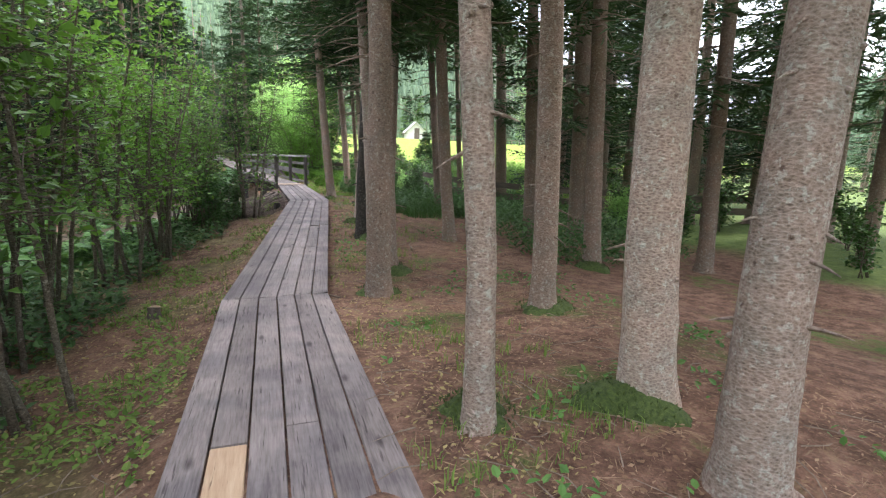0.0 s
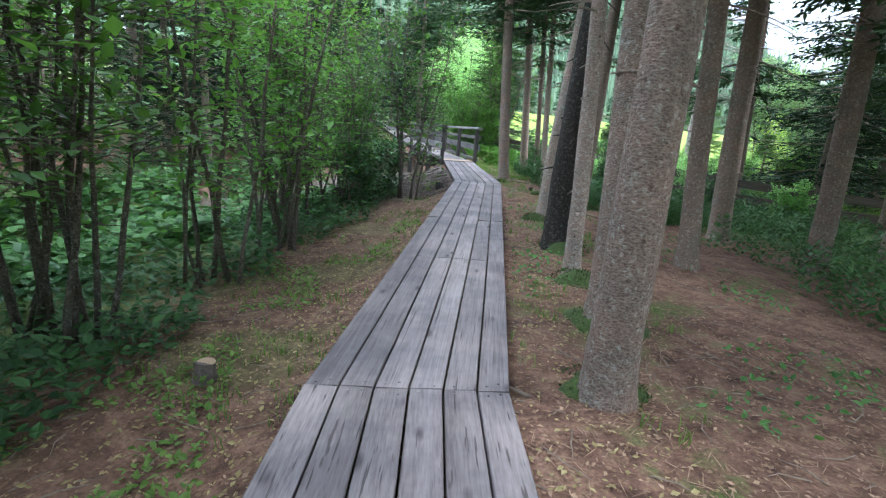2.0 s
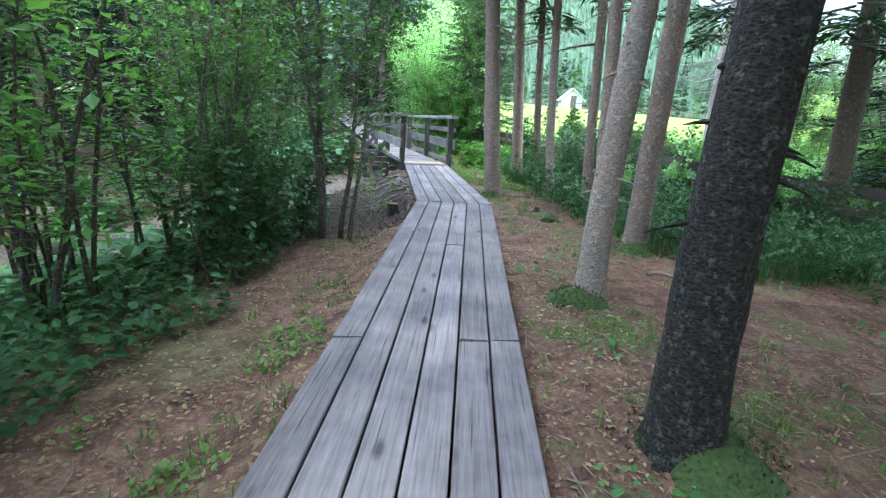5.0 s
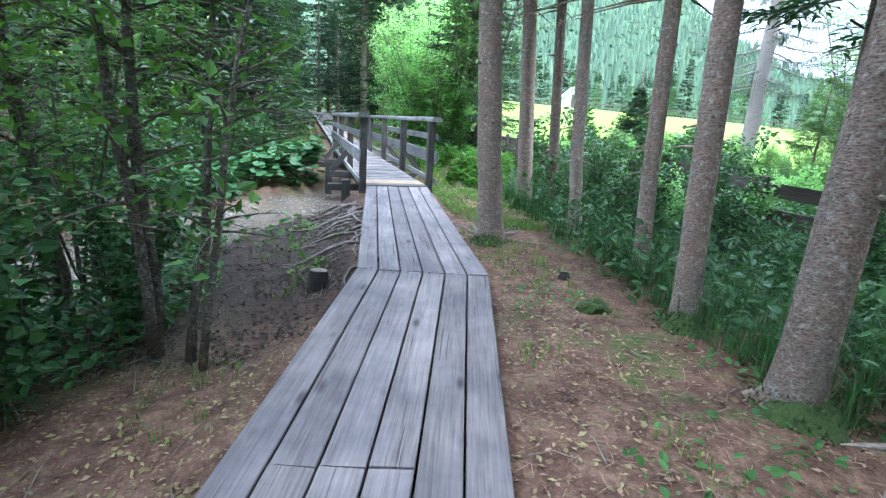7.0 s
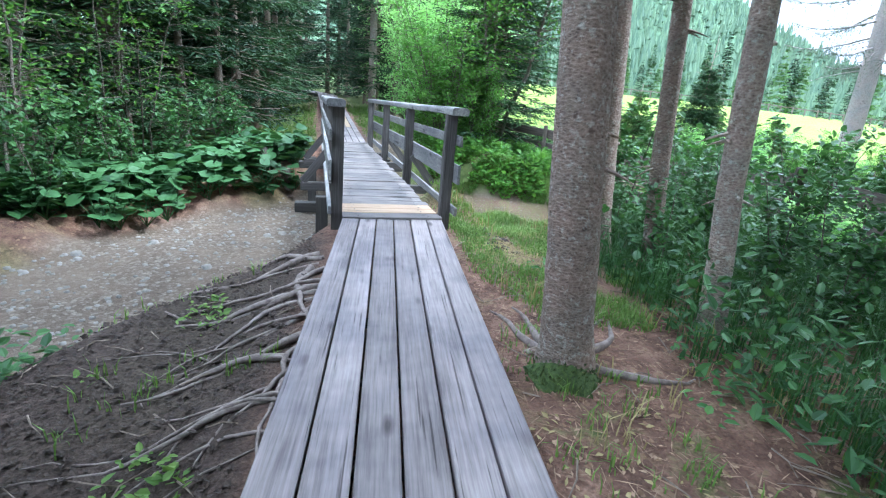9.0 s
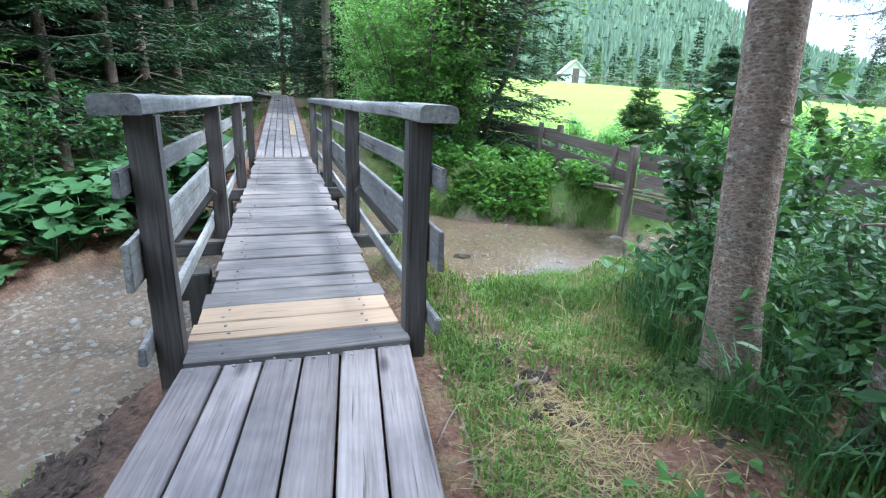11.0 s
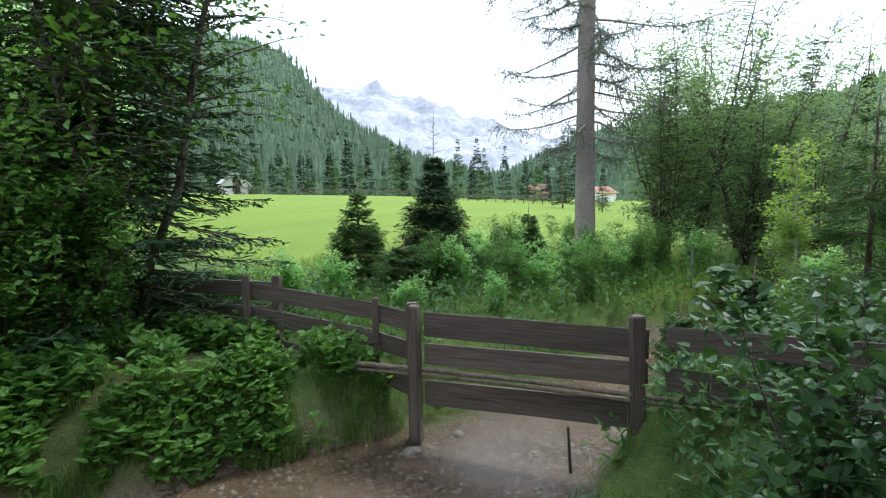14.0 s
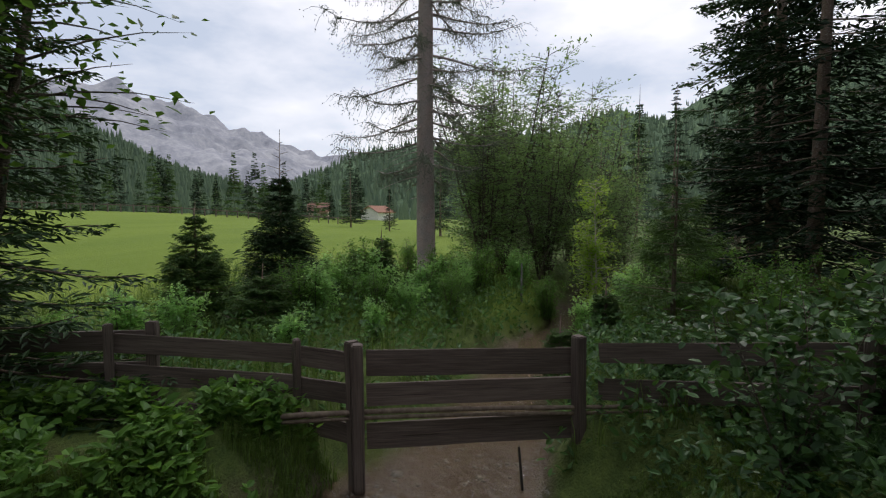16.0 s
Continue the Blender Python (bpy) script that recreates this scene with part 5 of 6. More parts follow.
for k, (x, y, s) in enumerate([(-2.45, -4.72, 0.95), (-2.12, -4.6, 0.85), (-3.2, -3.6, 0.9)]):
    plant_leafy("alder_tree", "thin dark-stemmed alder leaning over a path", "tree", ALDER[k % 2], x, y, s, (20, 200, 90)[k], "alders at the path's bend")
for k, (x, y, s) in enumerate([(-11.4, -10.4, 1.0), (-8.0, -16.8, 1.0), (-10.4, -20, 1.1)]):
    plant_leafy("broadleaf_tree", "dense broadleaved tree in full green leaf", "tree", MIDTREE[k % 3], x, y, s, plant_rng.uniform(0, 360), "broadleaved trees behind the stream")
# Canopy past the bridge: its daylight sits in the leaf colour.
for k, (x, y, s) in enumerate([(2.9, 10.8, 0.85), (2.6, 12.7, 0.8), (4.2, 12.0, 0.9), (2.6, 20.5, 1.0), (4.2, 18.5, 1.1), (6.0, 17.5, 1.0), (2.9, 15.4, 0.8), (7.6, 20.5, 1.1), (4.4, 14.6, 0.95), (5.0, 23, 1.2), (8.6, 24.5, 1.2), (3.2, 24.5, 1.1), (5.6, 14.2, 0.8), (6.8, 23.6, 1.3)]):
    plant_leafy("broadleaf_tree", "broadleaved tree with sunlight painted into pale leaves", "tree", BRIGHT[k % 2], x, y, s, plant_rng.uniform(0, 360), "bright trees beyond the bridge")
for k, (x, y, s) in enumerate([(2.35, 7.5, 1.0), (2.6, 8.6, 1.15), (3.3, 7.6, 0.8), (3.6, 9.6, 1.1)]):
    plant_leafy("bush", "rounded broadleaved bush on the stream bank", "bush", BUSH[k % 2], x, y, s, plant_rng.uniform(0, 360), "bushes on the far bank")
for k, (x, y, s, q) in enumerate([(3.05, 0.72, 1.05, 1), (4.35, 1.2, 1.0, 1), (5.9, 1.0, 0.95, 0.85), (6.7, 1.5, 0.8, 0.8), (6.9, 0.4, 1.0, 0.9), (5.2, 0.0, 1.1, 1), (6.2, -0.6, 1.1, 1), (3.3, -0.8, 0.8, 1)]):
    plant_leafy("hazel_bush", "hazel bush with broad dark glossy leaves", "bush", HAZEL[k % 2], x, y, s, plant_rng.uniform(0, 360), "hazels on the near bank", squash=q)
for k, (x, y, s) in enumerate([(16.3, 4.6, 1.0), (18.2, 4.4, 1.15), (19.8, 2.8, 1.05), (17.2, 2.9, 0.9), (21.5, 5.2, 1.15), (18.8, 1.2, 0.9), (16.6, 1.3, 0.62), (21, 0.2, 0.85), (23, 2.0, 1.0)]):
    plant_leafy("willow", "many-stemmed grey-green willow by the stream", "tree", WILLOW[k % 2], x, y, s, plant_rng.uniform(0, 360), "willows by the stream")
for k, (x, y, s) in enumerate([(2.35, -1.25, 0.62), (2.75, -0.75, 0.7), (2.55, -0.1, 0.6), (3.1, -1.6, 0.8), (2.9, -2.4, 0.75), (3.6, -0.2, 0.8), (3.2, -3.4, 0.7), (3.9, -4.4, 0.8), (4.1, -2.4, 0.9), (4.9, -5.6, 0.8), (5.7, -7.6, 0.8), (7.2, -9.0, 0.9), (6.6, -11.6, 0.9), (7.6, -13.6, 1.0), (6.9, -15.4, 1.0), (8.6, -16.2, 1.1), (7.4, -18.0, 1.1), (9.4, -11.0, 1.0), (9.8, -14.0, 1.1), (10.4, -17.6, 1.1)]):
    plant_leafy("hazel_bush", "low shaded hazel bush under the spruces", "bush", HAZEL[k % 2], x, y, s, plant_rng.uniform(0, 360), "hazels under the spruces")
for k, (x, y, s) in enumerate([(-2.75, -4.1, 0.85), (-3.1, -5.1, 1.0), (-3.0, -3.3, 0.7), (-3.5, -4.3, 0.9), (-3.5, -6.2, 1.0), (-3.2, -2.5, 0.8), (-2.7, -2.0, 0.5)]):
    plant_leafy("hazel_bush", "shaded hazel bush on the stream bank", "bush", HAZEL[k % 2], x, y, s, plant_rng.uniform(0, 360), "hazels along the walk")
plant_leafy("alder_sapling", "clump of slender leafy saplings on a shaded bank", "tree", SAPLING[1], -3.7, -5.4, 0.7, 40, "saplings on the shaded bank")
plant_leafy("alder_sapling", "clump of slender leafy saplings on a shaded bank", "tree", SAPLING[2], -3.35, -3.1, 0.65, 130, "saplings on the shaded bank")
OVERHANG = kinds("overhang", (391,), M_BARK_THIN, M_LEAF, n=3, h=7.6, spread=0.24, lean=(0.06, -0.03), branchlets=90, per=15, leaf=0.12, leaf_start=0.32, stem_r=0.05)
plant_leafy("broadleaf_tree", "tall thin broadleaved tree overhanging the fence", "tree", OVERHANG[0], 3.8, 8.1, 1.0, 0)
for k, (x, y, s) in enumerate([(-4.6, 1.3, 1.0), (-4.0, 2.5, 1.0), (-3.5, 3.9, 0.9), (-3.2, 5.2, 1.0), (-2.4, 6.4, 1.0), (-4.4, 4.6, 1.2), (-5.2, 2.6, 1.2)]):
    plant_leafy("hazel_bush", "shaded hazel bush under the far bank's spruces", "bush", HAZEL[k % 2], x, y, s, plant_rng.uniform(0, 360), "hazels on the far bank")
for k, (x, y, s) in enumerate([(-5.1, 1.4, 0.75), (-4.7, 3.4, 0.8), (-3.9, 5.6, 0.8)]):
    plant_leafy("alder_sapling", "clump of slender leafy saplings on a shaded bank", "tree", SAPLING[k], x, y, s, plant_rng.uniform(0, 360), "saplings on the shaded bank")
plant_leafy("birch_tree", "young birch with yellow-green leaves", "tree", BIRCH[0], 13.8, 1.75, 1.0, 30)
for k, (x, y, s) in enumerate([(6.6, 8.4, 0.9), (7.6, 8.3, 0.8), (9.4, 6.9, 1.0), (10.6, 6.2, 1.1), (11.5, 5.3, 1.05), (12.2, 4.7, 0.9), (12.4, 6.7, 1.1), (9.9, 5.3, 0.8), (13.9, 5.0, 0.9), (11.4, 7.6, 1.0), (7.3, 6.4, 0.65), (8.6, 5.6, 0.6), (14.8, 3.6, 1.0), (11.6, 1.2, 0.9), (10.6, 2.0, 0.8), (7.4, -0.9, 1.0), (5.0, -2.2, 0.9), (4.2, -1.0, 0.8), (5.4, -4.1, 1.0), (6.3, -6.4, 1.0), (3.3, -2.9, 0.7), (6.9, -9.5, 1.0), (6.9, -3.6, 1.1), (13, 9, 0.8), (5.6, 8.6, 0.8)]):
    plant_leafy("shrub", "low leafy shrub at the meadow's edge", "bush", SHRUB[k % 2], x, y, s, plant_rng.uniform(0, 360), "shrubs along the fence")


for k, (x, y, s) in enumerate([(9.2, 7.2, 0.36), (10.9, 6.6, 0.42), (11.9, 5.2, 0.4), (12.6, 4.4, 0.36), (9.6, 5.9, 0.3), (13.6, 6.4, 0.4), (12.0, 7.4, 0.38), (10.2, 4.6, 0.3), (14.2, 4.4, 0.38), (11.2, 0.2, 0.4), (12.6, -0.6, 0.45), (10.0, -0.9, 0.42), (8.6, -0.4, 0.4), (14.0, 0.2, 0.5), (8.4, -2.2, 0.45), (15.4, -1.4, 0.55), (13.4, 2.8, 0.35), (9.2, -3.6, 0.5)]):
    plant_leafy("shrub", "dark leafy shrub among meadow weeds", "bush", BUSH[k % 2], x, y, s * 1.2, plant_rng.uniform(0, 360), "dark shrubs by the larch")


# a row of conifers at the far edge of the meadow
FAR_SPRUCE = [as_meshes("far_spruce", crown_set(s, h=10, base=0.4, rmax=1.7, count=70, twigs=7, twig_len=0.9, twig_w=0.22, droop=0.25), M_BARK, m) for s, m in ((21, M_NEEDLE), (22, M_NEEDLE_LIGHT), (23, M_NEEDLE_SHADE))]
for k in range(64):
    az = radians(12 + 56 * k / 63 + back_rng.normal(0, 0.5))
    r = back_rng.uniform(84, 112)
    x, y, s = r * math.sin(az), r * math.cos(az), back_rng.uniform(0.55, 1.15)
    t = thing("spruce_tree", "far spruce at the edge of the meadow", "tree", (x, y, gh(x, y) - 0.3), "spruces beyond the meadow")
    tagged(piece("bough_frame", FAR_SPRUCE[k % 3][0], t, pose(0, 0, 0, 0, 0, k * 50) @ Matrix.Diagonal((s, s, s, 1))), kind="stuff")
    piece("crown", FAR_SPRUCE[k % 3][1], t, pose(0, 0, 0, 0, 0, k * 50) @ Matrix.Diagonal((s, s, s, 1)))
for az, r, s in ((66.0, 62, 0.72), (70, 58, 0.5), (75, 48, 0.8), (79, 44, 0.9), (83, 46, 1.0), (87, 42, 0.95), (91, 48, 1.1), (95, 40, 0.9), (99, 46, 1.0), (104, 40, 1.0), (109, 36, 0.95)):
    x, y = r * math.sin(radians(az)), r * math.cos(radians(az))
    dense_spruce(x, y, s, int(az), "dark spruce standing across the field")


# ---- buildings far off ----
def house(az, r, w, d, eave, ridge, wall_c, roof_c, label, rz, door=False):
    x, y = r * math.sin(radians(az)), r * math.cos(radians(az))
    h = thing("hut", label, "building", (x, y, gh(x, y) - 0.1), rz=rz)
    wall_m = wood("wall_" + str(int(az)), tuple(c * 0.7 for c in wall_c), wall_c, tuple(min(1, c * 1.2) for c in wall_c), knots=False)
    roof_m = wood("roof_" + str(int(az)), tuple(c * 0.7 for c in roof_c), roof_c, tuple(min(1, c * 1.2) for c in roof_c), knots=False)
    for s in (-1, 1):
        v = [(-w / 2, s * d / 2, 0), (w / 2, s * d / 2, 0), (w / 2, s * d / 2, eave), (0, s * d / 2, ridge), (-w / 2, s * d / 2, eave)]
        v2 = [(a, b - s * 0.12, c) for a, b, c in v]
        me = bpy.data.meshes.new("gable_wall")
        faces = [(0, 1, 2, 3, 4), (9, 8, 7, 6, 5)] + [(k, (k + 1) % 5, (k + 1) % 5 + 5, k + 5) for k in range(5)]
        me.from_pydata(v + v2, [], faces)
        me.materials.append(wall_m)
        piece("gable_wall", me, h)
        beam_between("side_wall", Vector((s * w / 2, -d / 2, eave / 2)) + h.location, Vector((s * w / 2, d / 2, eave / 2)) + h.location, 0.12, eave, wall_m, h) if rz == 0 else piece("side_wall", side_wall_mesh(d, eave, wall_m), h, pose(s * w / 2, 0, eave / 2))
        a = math.atan2(ridge - eave, w / 2)
        run = (w / 2 + 0.5) / math.cos(a)
        me, _ = plank_mesh("roof_slope", [(0, -d / 2 - 0.4, 0), (run, -d / 2 - 0.4, 0), (run, d / 2 + 0.4, 0), (0, d / 2 + 0.4, 0)], 0.12, roof_m)
        mid = Vector((s * run / 2 * math.cos(a), 0, ridge + 0.08 - run / 2 * math.sin(a)))
        piece("roof_slope", me, h, Matrix.Translation(mid) @ Matrix.Rotation(s * a, 4, "Y"))
    if door:
        me, _ = plank_mesh("door", [(-0.45, 0, 0), (0.45, 0, 0), (0.45, 1.9, 0), (-0.45, 1.9, 0)], 0.05, M_FENCE)
        piece("door", me, h, pose(0.2, -d / 2 - 0.03, 1.0, 90, 0, 0), "dark plank door")


def side_wall_mesh(d, eave, m):
    bm = bmesh.new()
    bmesh.ops.create_cube(bm, size=1.0)
    for v in bm.verts:
        v.co = (v.co.x * 0.12, v.co.y * d, v.co.z * eave)
    me = bpy.data.meshes.new("side_wall")
    bm.to_mesh(me)
    bm.free()
    me.materials.append(m)
    return me


house(31.5, 76, 3.2, 4.0, 1.5, 3.0, (0.50, 0.48, 0.46), (0.42, 0.41, 0.41), "small weathered hay hut with a steep shingle roof", -22, True)
house(63.8, 134, 4.0, 4.6, 2.0, 3.8, (0.40, 0.31, 0.25), (0.26, 0.15, 0.115), "far farmhouse with a reddish roof", 20)
house(70.0, 128, 6.0, 5.0, 2.2, 3.6, (0.70, 0.69, 0.66), (0.30, 0.15, 0.10), "far low white house with a brown roof", 60)


# ---- ground plants and litter ----
def on_ground(rng, n, test, x0, x1, y0, y1):
    xs, ys = [], []
    while sum(len(q) for q in xs) < n:
        x, y = rng.uniform(x0, x1, n), rng.uniform(y0, y1, n)
        d = x - np.interp(y, WALK_Y, WALK_X)
        ok = test(x, y, d, stream_distance(x, y)) & (np.abs(d) > 0.66)
        xs.append(x[ok])
        ys.append(y[ok])
    x, y = np.concatenate(xs)[:n], np.concatenate(ys)[:n]
    return x, y, ground_height(x, y)


def scatter(name, label, category, material, rng, n, test, box, length, width, rise, tilt, fold=0.15, jitter=0.0):
    x, y, z = on_ground(rng, n, test, *box)
    a = rng.uniform(0, 6.28, n)
    way = np.stack([np.cos(a), np.sin(a), rng.uniform(*tilt, n)], 1)
    base = np.stack([x, y, z + rng.uniform(0, 1, n) ** 1.4 * rise + 0.004], 1) + rng.normal(0, 1, (n, 3)) * (jitter, jitter, 0)
    L = rng.uniform(*length, n)
    v, f = leaves(base, way, np.tile([0, 0, 1.0], (n, 1)) + rng.normal(0, 0.3, (n, 3)), L, L * rng.uniform(*width, n), fold) if length[1] < 0.06 or width[1] < 0.2 else round_leaves(base, way, np.tile([0, 0, 1.0], (n, 1)) + rng.normal(0, 0.3, (n, 3)), L, L * rng.uniform(*width, n), fold)
    ob = new(name, mesh_from(name, v, tri_of(f), material))
    return tagged(ob, label, category, kind="stuff")


def grass(name, label, rng, tufts, blades, test, box, length, material=None):
    x, y, z = on_ground(rng, tufts, test, *box)
    n = tufts * blades
    base = np.repeat(np.stack([x, y, z - 0.01], 1), blades, 0) + rng.normal(0, 1, (n, 3)) * (0.035, 0.035, 0)
    a = rng.uniform(0, 6.28, n)
    out = np.stack([np.cos(a), np.sin(a), np.zeros(n)], 1)
    L = rng.uniform(*length, n)
    lean = rng.uniform(0.1, 0.75, n)[:, None]
    side = np.stack([-np.sin(a), np.cos(a), np.zeros(n)], 1) * 0.0045
    mid = base + (out * lean * 0.35 + (0, 0, 1)) * (L * 0.55)[:, None]
    tip = base + (out * lean * 1.1 + np.array((0, 0, 1)) * (1 - 0.35 * lean)) * L[:, None]
    v = np.stack([base - side, base + side, mid + side * 0.8, tip, mid - side * 0.8], 1).reshape(-1, 3)
    k = np.arange(n)[:, None] * 5
    f = np.concatenate([np.concatenate([k, k + 1, k + 2], 1), np.concatenate([k, k + 2, k + 4], 1), np.concatenate([k + 4, k + 2, k + 3], 1)])
    return tagged(new(name, mesh_from(name, v, f, material or M_GRASS)), label, "grass", kind="stuff")


S = np.random.default_rng(909)


def clumpy(x, y, size, seed, cut):
    return value_noise(x, y, size, seed) > cut


scatter("undergrowth", "low leafy herbs on the shaded bank", "undergrowth", M_HERB_SHADE, S, 24000, lambda x, y, d, s: (d < -1.75 - 0.5 * value_noise(x, y, 1.0, 41)) & (s > 0.0) & clumpy(x, y, 0.8, 42, 0.38), (-9.5, -1.5, -19, 1.0), (0.05, 0.12), (0.5, 0.8), 0.32, (0.0, 0.7))
scatter("undergrowth", "sparse small herbs among path litter", "undergrowth", M_GRASS, S, 5200, lambda x, y, d, s: (d < -0.75) & (d > -2.6) & (s > 0.3) & clumpy(x, y, 0.5, 43, 0.46 + 0.32 * step(y, -15.5, -12.5)), (-9, 0, -20, -0.5), (0.025, 0.07), (0.45, 0.8), 0.06, (0.1, 0.8))
scatter("undergrowth", "sparse herbs and sorrel on the spruce floor", "undergrowth", M_HERB, S, 2600, lambda x, y, d, s: (d > 0.75) & (d < 4.5) & (s > 0.3) & clumpy(x, y, 0.7, 44, 0.66), (-5, 6, -20, -1.0), (0.025, 0.08), (0.5, 0.8), 0.08, (0.1, 0.9))
scatter("undergrowth", "tall green herbs along the fence", "undergrowth", M_HERB_SHADE, S, 30000, lambda x, y, d, s: (d > 1.45 + 0.8 * value_noise(x, y, 1.2, 45) + 2.8 * step(y, -5.5, -8.5)) & (d < 9) & (s > 0.15) & (y < 0.9 + 0.5 * x - 1.5) & clumpy(x, y, 0.9, 46, 0.22), (1.2, 10.5, -13, 2.6), (0.05, 0.13), (0.3, 0.6), 0.55, (0.1, 1.0))
scatter("undergrowth", "broad-leaved herbs on the far stream bank", "undergrowth", M_LEAF_LIT, S, 14000, lambda x, y, d, s: (s > 0.06) & (s < 3.0) & (y > 4.4) & (d > 1.55 + 0.7 * value_noise(x, y, 0.5, 54)) & clumpy(x, y, 0.35, 51, 0.42), (0.9, 5.4, 4.5, 9), (0.04, 0.15), (0.5, 0.75), 0.34, (0.0, 0.9))


def butterbur_leaf(seed):
    """A cupped round leaf with a notch at its stalk."""
    rng = np.random.default_rng(seed)
    th = np.linspace(0.18, 2 * np.pi - 0.18, 13)
    r = 1 - 0.10 * np.cos(th) + rng.normal(0, 0.035, 13)
    rim = np.stack([-r * np.cos(th), r * np.sin(th), 0.10 * r ** 2 + 0.05 * np.sin(th * 4 + seed)], 1)
    mid = np.stack([-0.55 * r * np.cos(th), 0.55 * r * np.sin(th), np.full(13, 0.03)], 1)
    v = np.concatenate([[(0, 0, 0)], mid, rim])
    tri = [(0, 1 + k, 2 + k) for k in range(12)]
    for k in range(12):
        tri += [(1 + k, 14 + k, 15 + k), (1 + k, 15 + k, 2 + k)]
    return mesh_from("leaf", v, tri, M_BUTTERBUR, True)


BUTTERBUR_LEAVES = [butterbur_leaf(k) for k in range(4)]
BUTTERBUR_STALK = mesh_from("stalk", *tube([(0, 0, -0.06), (0.01, 0, 0.5), (0, 0, 1)], [0.009, 0.007, 0.006], 5), M_BUTTERBUR, True)


def butterbur_plant(x, y, rng):
    t = thing("butterbur_plant", "butterbur plant with broad round green leaves", "plant", (x, y, gh(x, y)), "butterburs on the stream bank")
    for k in range(7):
        a, out, tall, r = rng.uniform(0, 6.28), rng.uniform(0.04, 0.32), rng.uniform(0.10, 0.46), rng.uniform(0.065, 0.135)
        px, py = out * math.cos(a), out * math.sin(a)
        lean = Vector((px, py, tall))
        turn = lean.to_track_quat("Z", "X").to_matrix().to_4x4()
        stalk = piece("stalk", BUTTERBUR_STALK, t, turn @ Matrix.Diagonal((1, 1, lean.length, 1)))
        m = pose(px, py, tall, rng.normal(0, 14), rng.normal(0, 14), math.degrees(a)) @ Matrix.Diagonal((r, r, r, 1))
        piece("leaf", BUTTERBUR_LEAVES[k % 4], t, m)


bx, by, bz = on_ground(S, 120, lambda x, y, d, s: (s > 0.08) & (s < 1.7) & (y > 2.0) & (d < -0.95), -4.6, -0.9, 2.2, 6.6)
for x, y in zip(bx, by):
    butterbur_plant(x, y, S)
scatter("butterbur", "farther butterbur leaves under the spruces", "plant", M_BUTTERBUR, S, 1500, lambda x, y, d, s: (s > 0.6) & (s < 3.0) & (y > 1.0) & (d < -0.9) & clumpy(x, y, 1.2, 47, 0.25), (-6.5, -0.9, 2.2, 8), (0.16, 0.32), (0.8, 1.0), 0.45, (-0.1, 0.45))
scatter("butterbur", "broad butterbur leaves along the overgrown stream", "plant", M_HERB, S, 5000, lambda x, y, d, s: (s < 1.3) & (s > -0.55 + 0.6 * step(y, -3.5, -1.5)) & (y < -1.2) & clumpy(x, y, 1.0, 52, 0.3), (-11, -2.8, -13, -1.2), (0.10, 0.24), (0.7, 1.0), 0.4, (-0.1, 0.5))
scatter("undergrowth", "weeds behind the fence", "undergrowth", M_HERB, S, 9000, lambda x, y, d, s: (s > 0.1) & (x > 5.5) & clumpy(x, y, 0.8, 48, 0.25), (5.5, 13, 1.0, 10), (0.06, 0.15), (0.3, 0.6), 0.45, (0.1, 1.2))
scatter("undergrowth", "broad glossy leaves under the hazels", "undergrowth", M_HERB, S, 1200, lambda x, y, d, s: (s > 0.9) & (d > 2.5), (2.5, 6.6, -1.2, 1.3), (0.08, 0.16), (0.45, 0.65), 0.26, (0.1, 0.9))
scatter("leaf_litter", "dry fallen leaves and needles", "litter", M_LITTER, S, 30000, lambda x, y, d, s: (d > -3) & (d < 4.5) & (s > 0.5) & ((y < -4.6) | (d > 0)), (-9, 5, -21, 0.5), (0.012, 0.046), (0.3, 0.7), 0.008, (-0.05, 0.2))
scatter("needle_litter", "dead spruce needles and twig bits", "litter", M_LITTER, S, 20000, lambda x, y, d, s: (d > 0.6) & (d < 4.0) & (s > 0.5), (-5, 5, -21, 0.0), (0.05, 0.15), (0.03, 0.06), 0.004, (-0.03, 0.08))
grass("grass_tufts", "short bank grass by the stream", S, 3600, 9, lambda x, y, d, s: (s > 0.05) & (s < 2.2) & (d > 0.7), (0.7, 5.4, -1.6, 3.6), (0.025, 0.085))
grass("grass_tufts", "long grass hanging over the far bank", S, 900, 10, lambda x, y, d, s: (s > 0.0) & (s < 0.8) & (y > 4.4) & (d > 1.6) & clumpy(x, y, 0.4, 55, 0.45), (0.9, 5.4, 4.4, 8), (0.08, 0.24))
# This grass takes the shade-tinted herb colour.
grass("grass_tufts", "tall grass at the forest edge", S, 2600, 10, lambda x, y, d, s: (d > 1.7 + 0.8 * value_noise(x, y, 0.9, 53)) & (s > 0.2) & (y < 0.6), (1.2, 7, -7.5, 2), (0.15, 0.5), M_HERB_SHADE)
grass("grass_tufts", "sparse grass beside the boardwalk", S, 900, 6, lambda x, y, d, s: (np.abs(d) < 2.6) & (s > 0.3) & clumpy(x, y, 0.6, 49, 0.6), (-8, 3, -20, 0.5), (0.04, 0.14))
grass("grass_tufts", "dry straw grass in patches", S, 60, 7, lambda x, y, d, s: (d > 0.9) & (d < 2.8) & (s > 0.4), (0.5, 3.4, -3.4, 2.0), (0.08, 0.26), M_STRAW)
grass("grass_tufts", "seeding grass at the meadow's edge", S, 1500, 8, lambda x, y, d, s: (s > 0.3) & (x > 5.6), (5.6, 16, 1, 13), (0.25, 0.6))
grass("grass_tufts", "rough grass behind the fence", S, 1500, 8, lambda x, y, d, s: (s > 0.3), (6.6, 17, -6, 1.2), (0.25, 0.55))
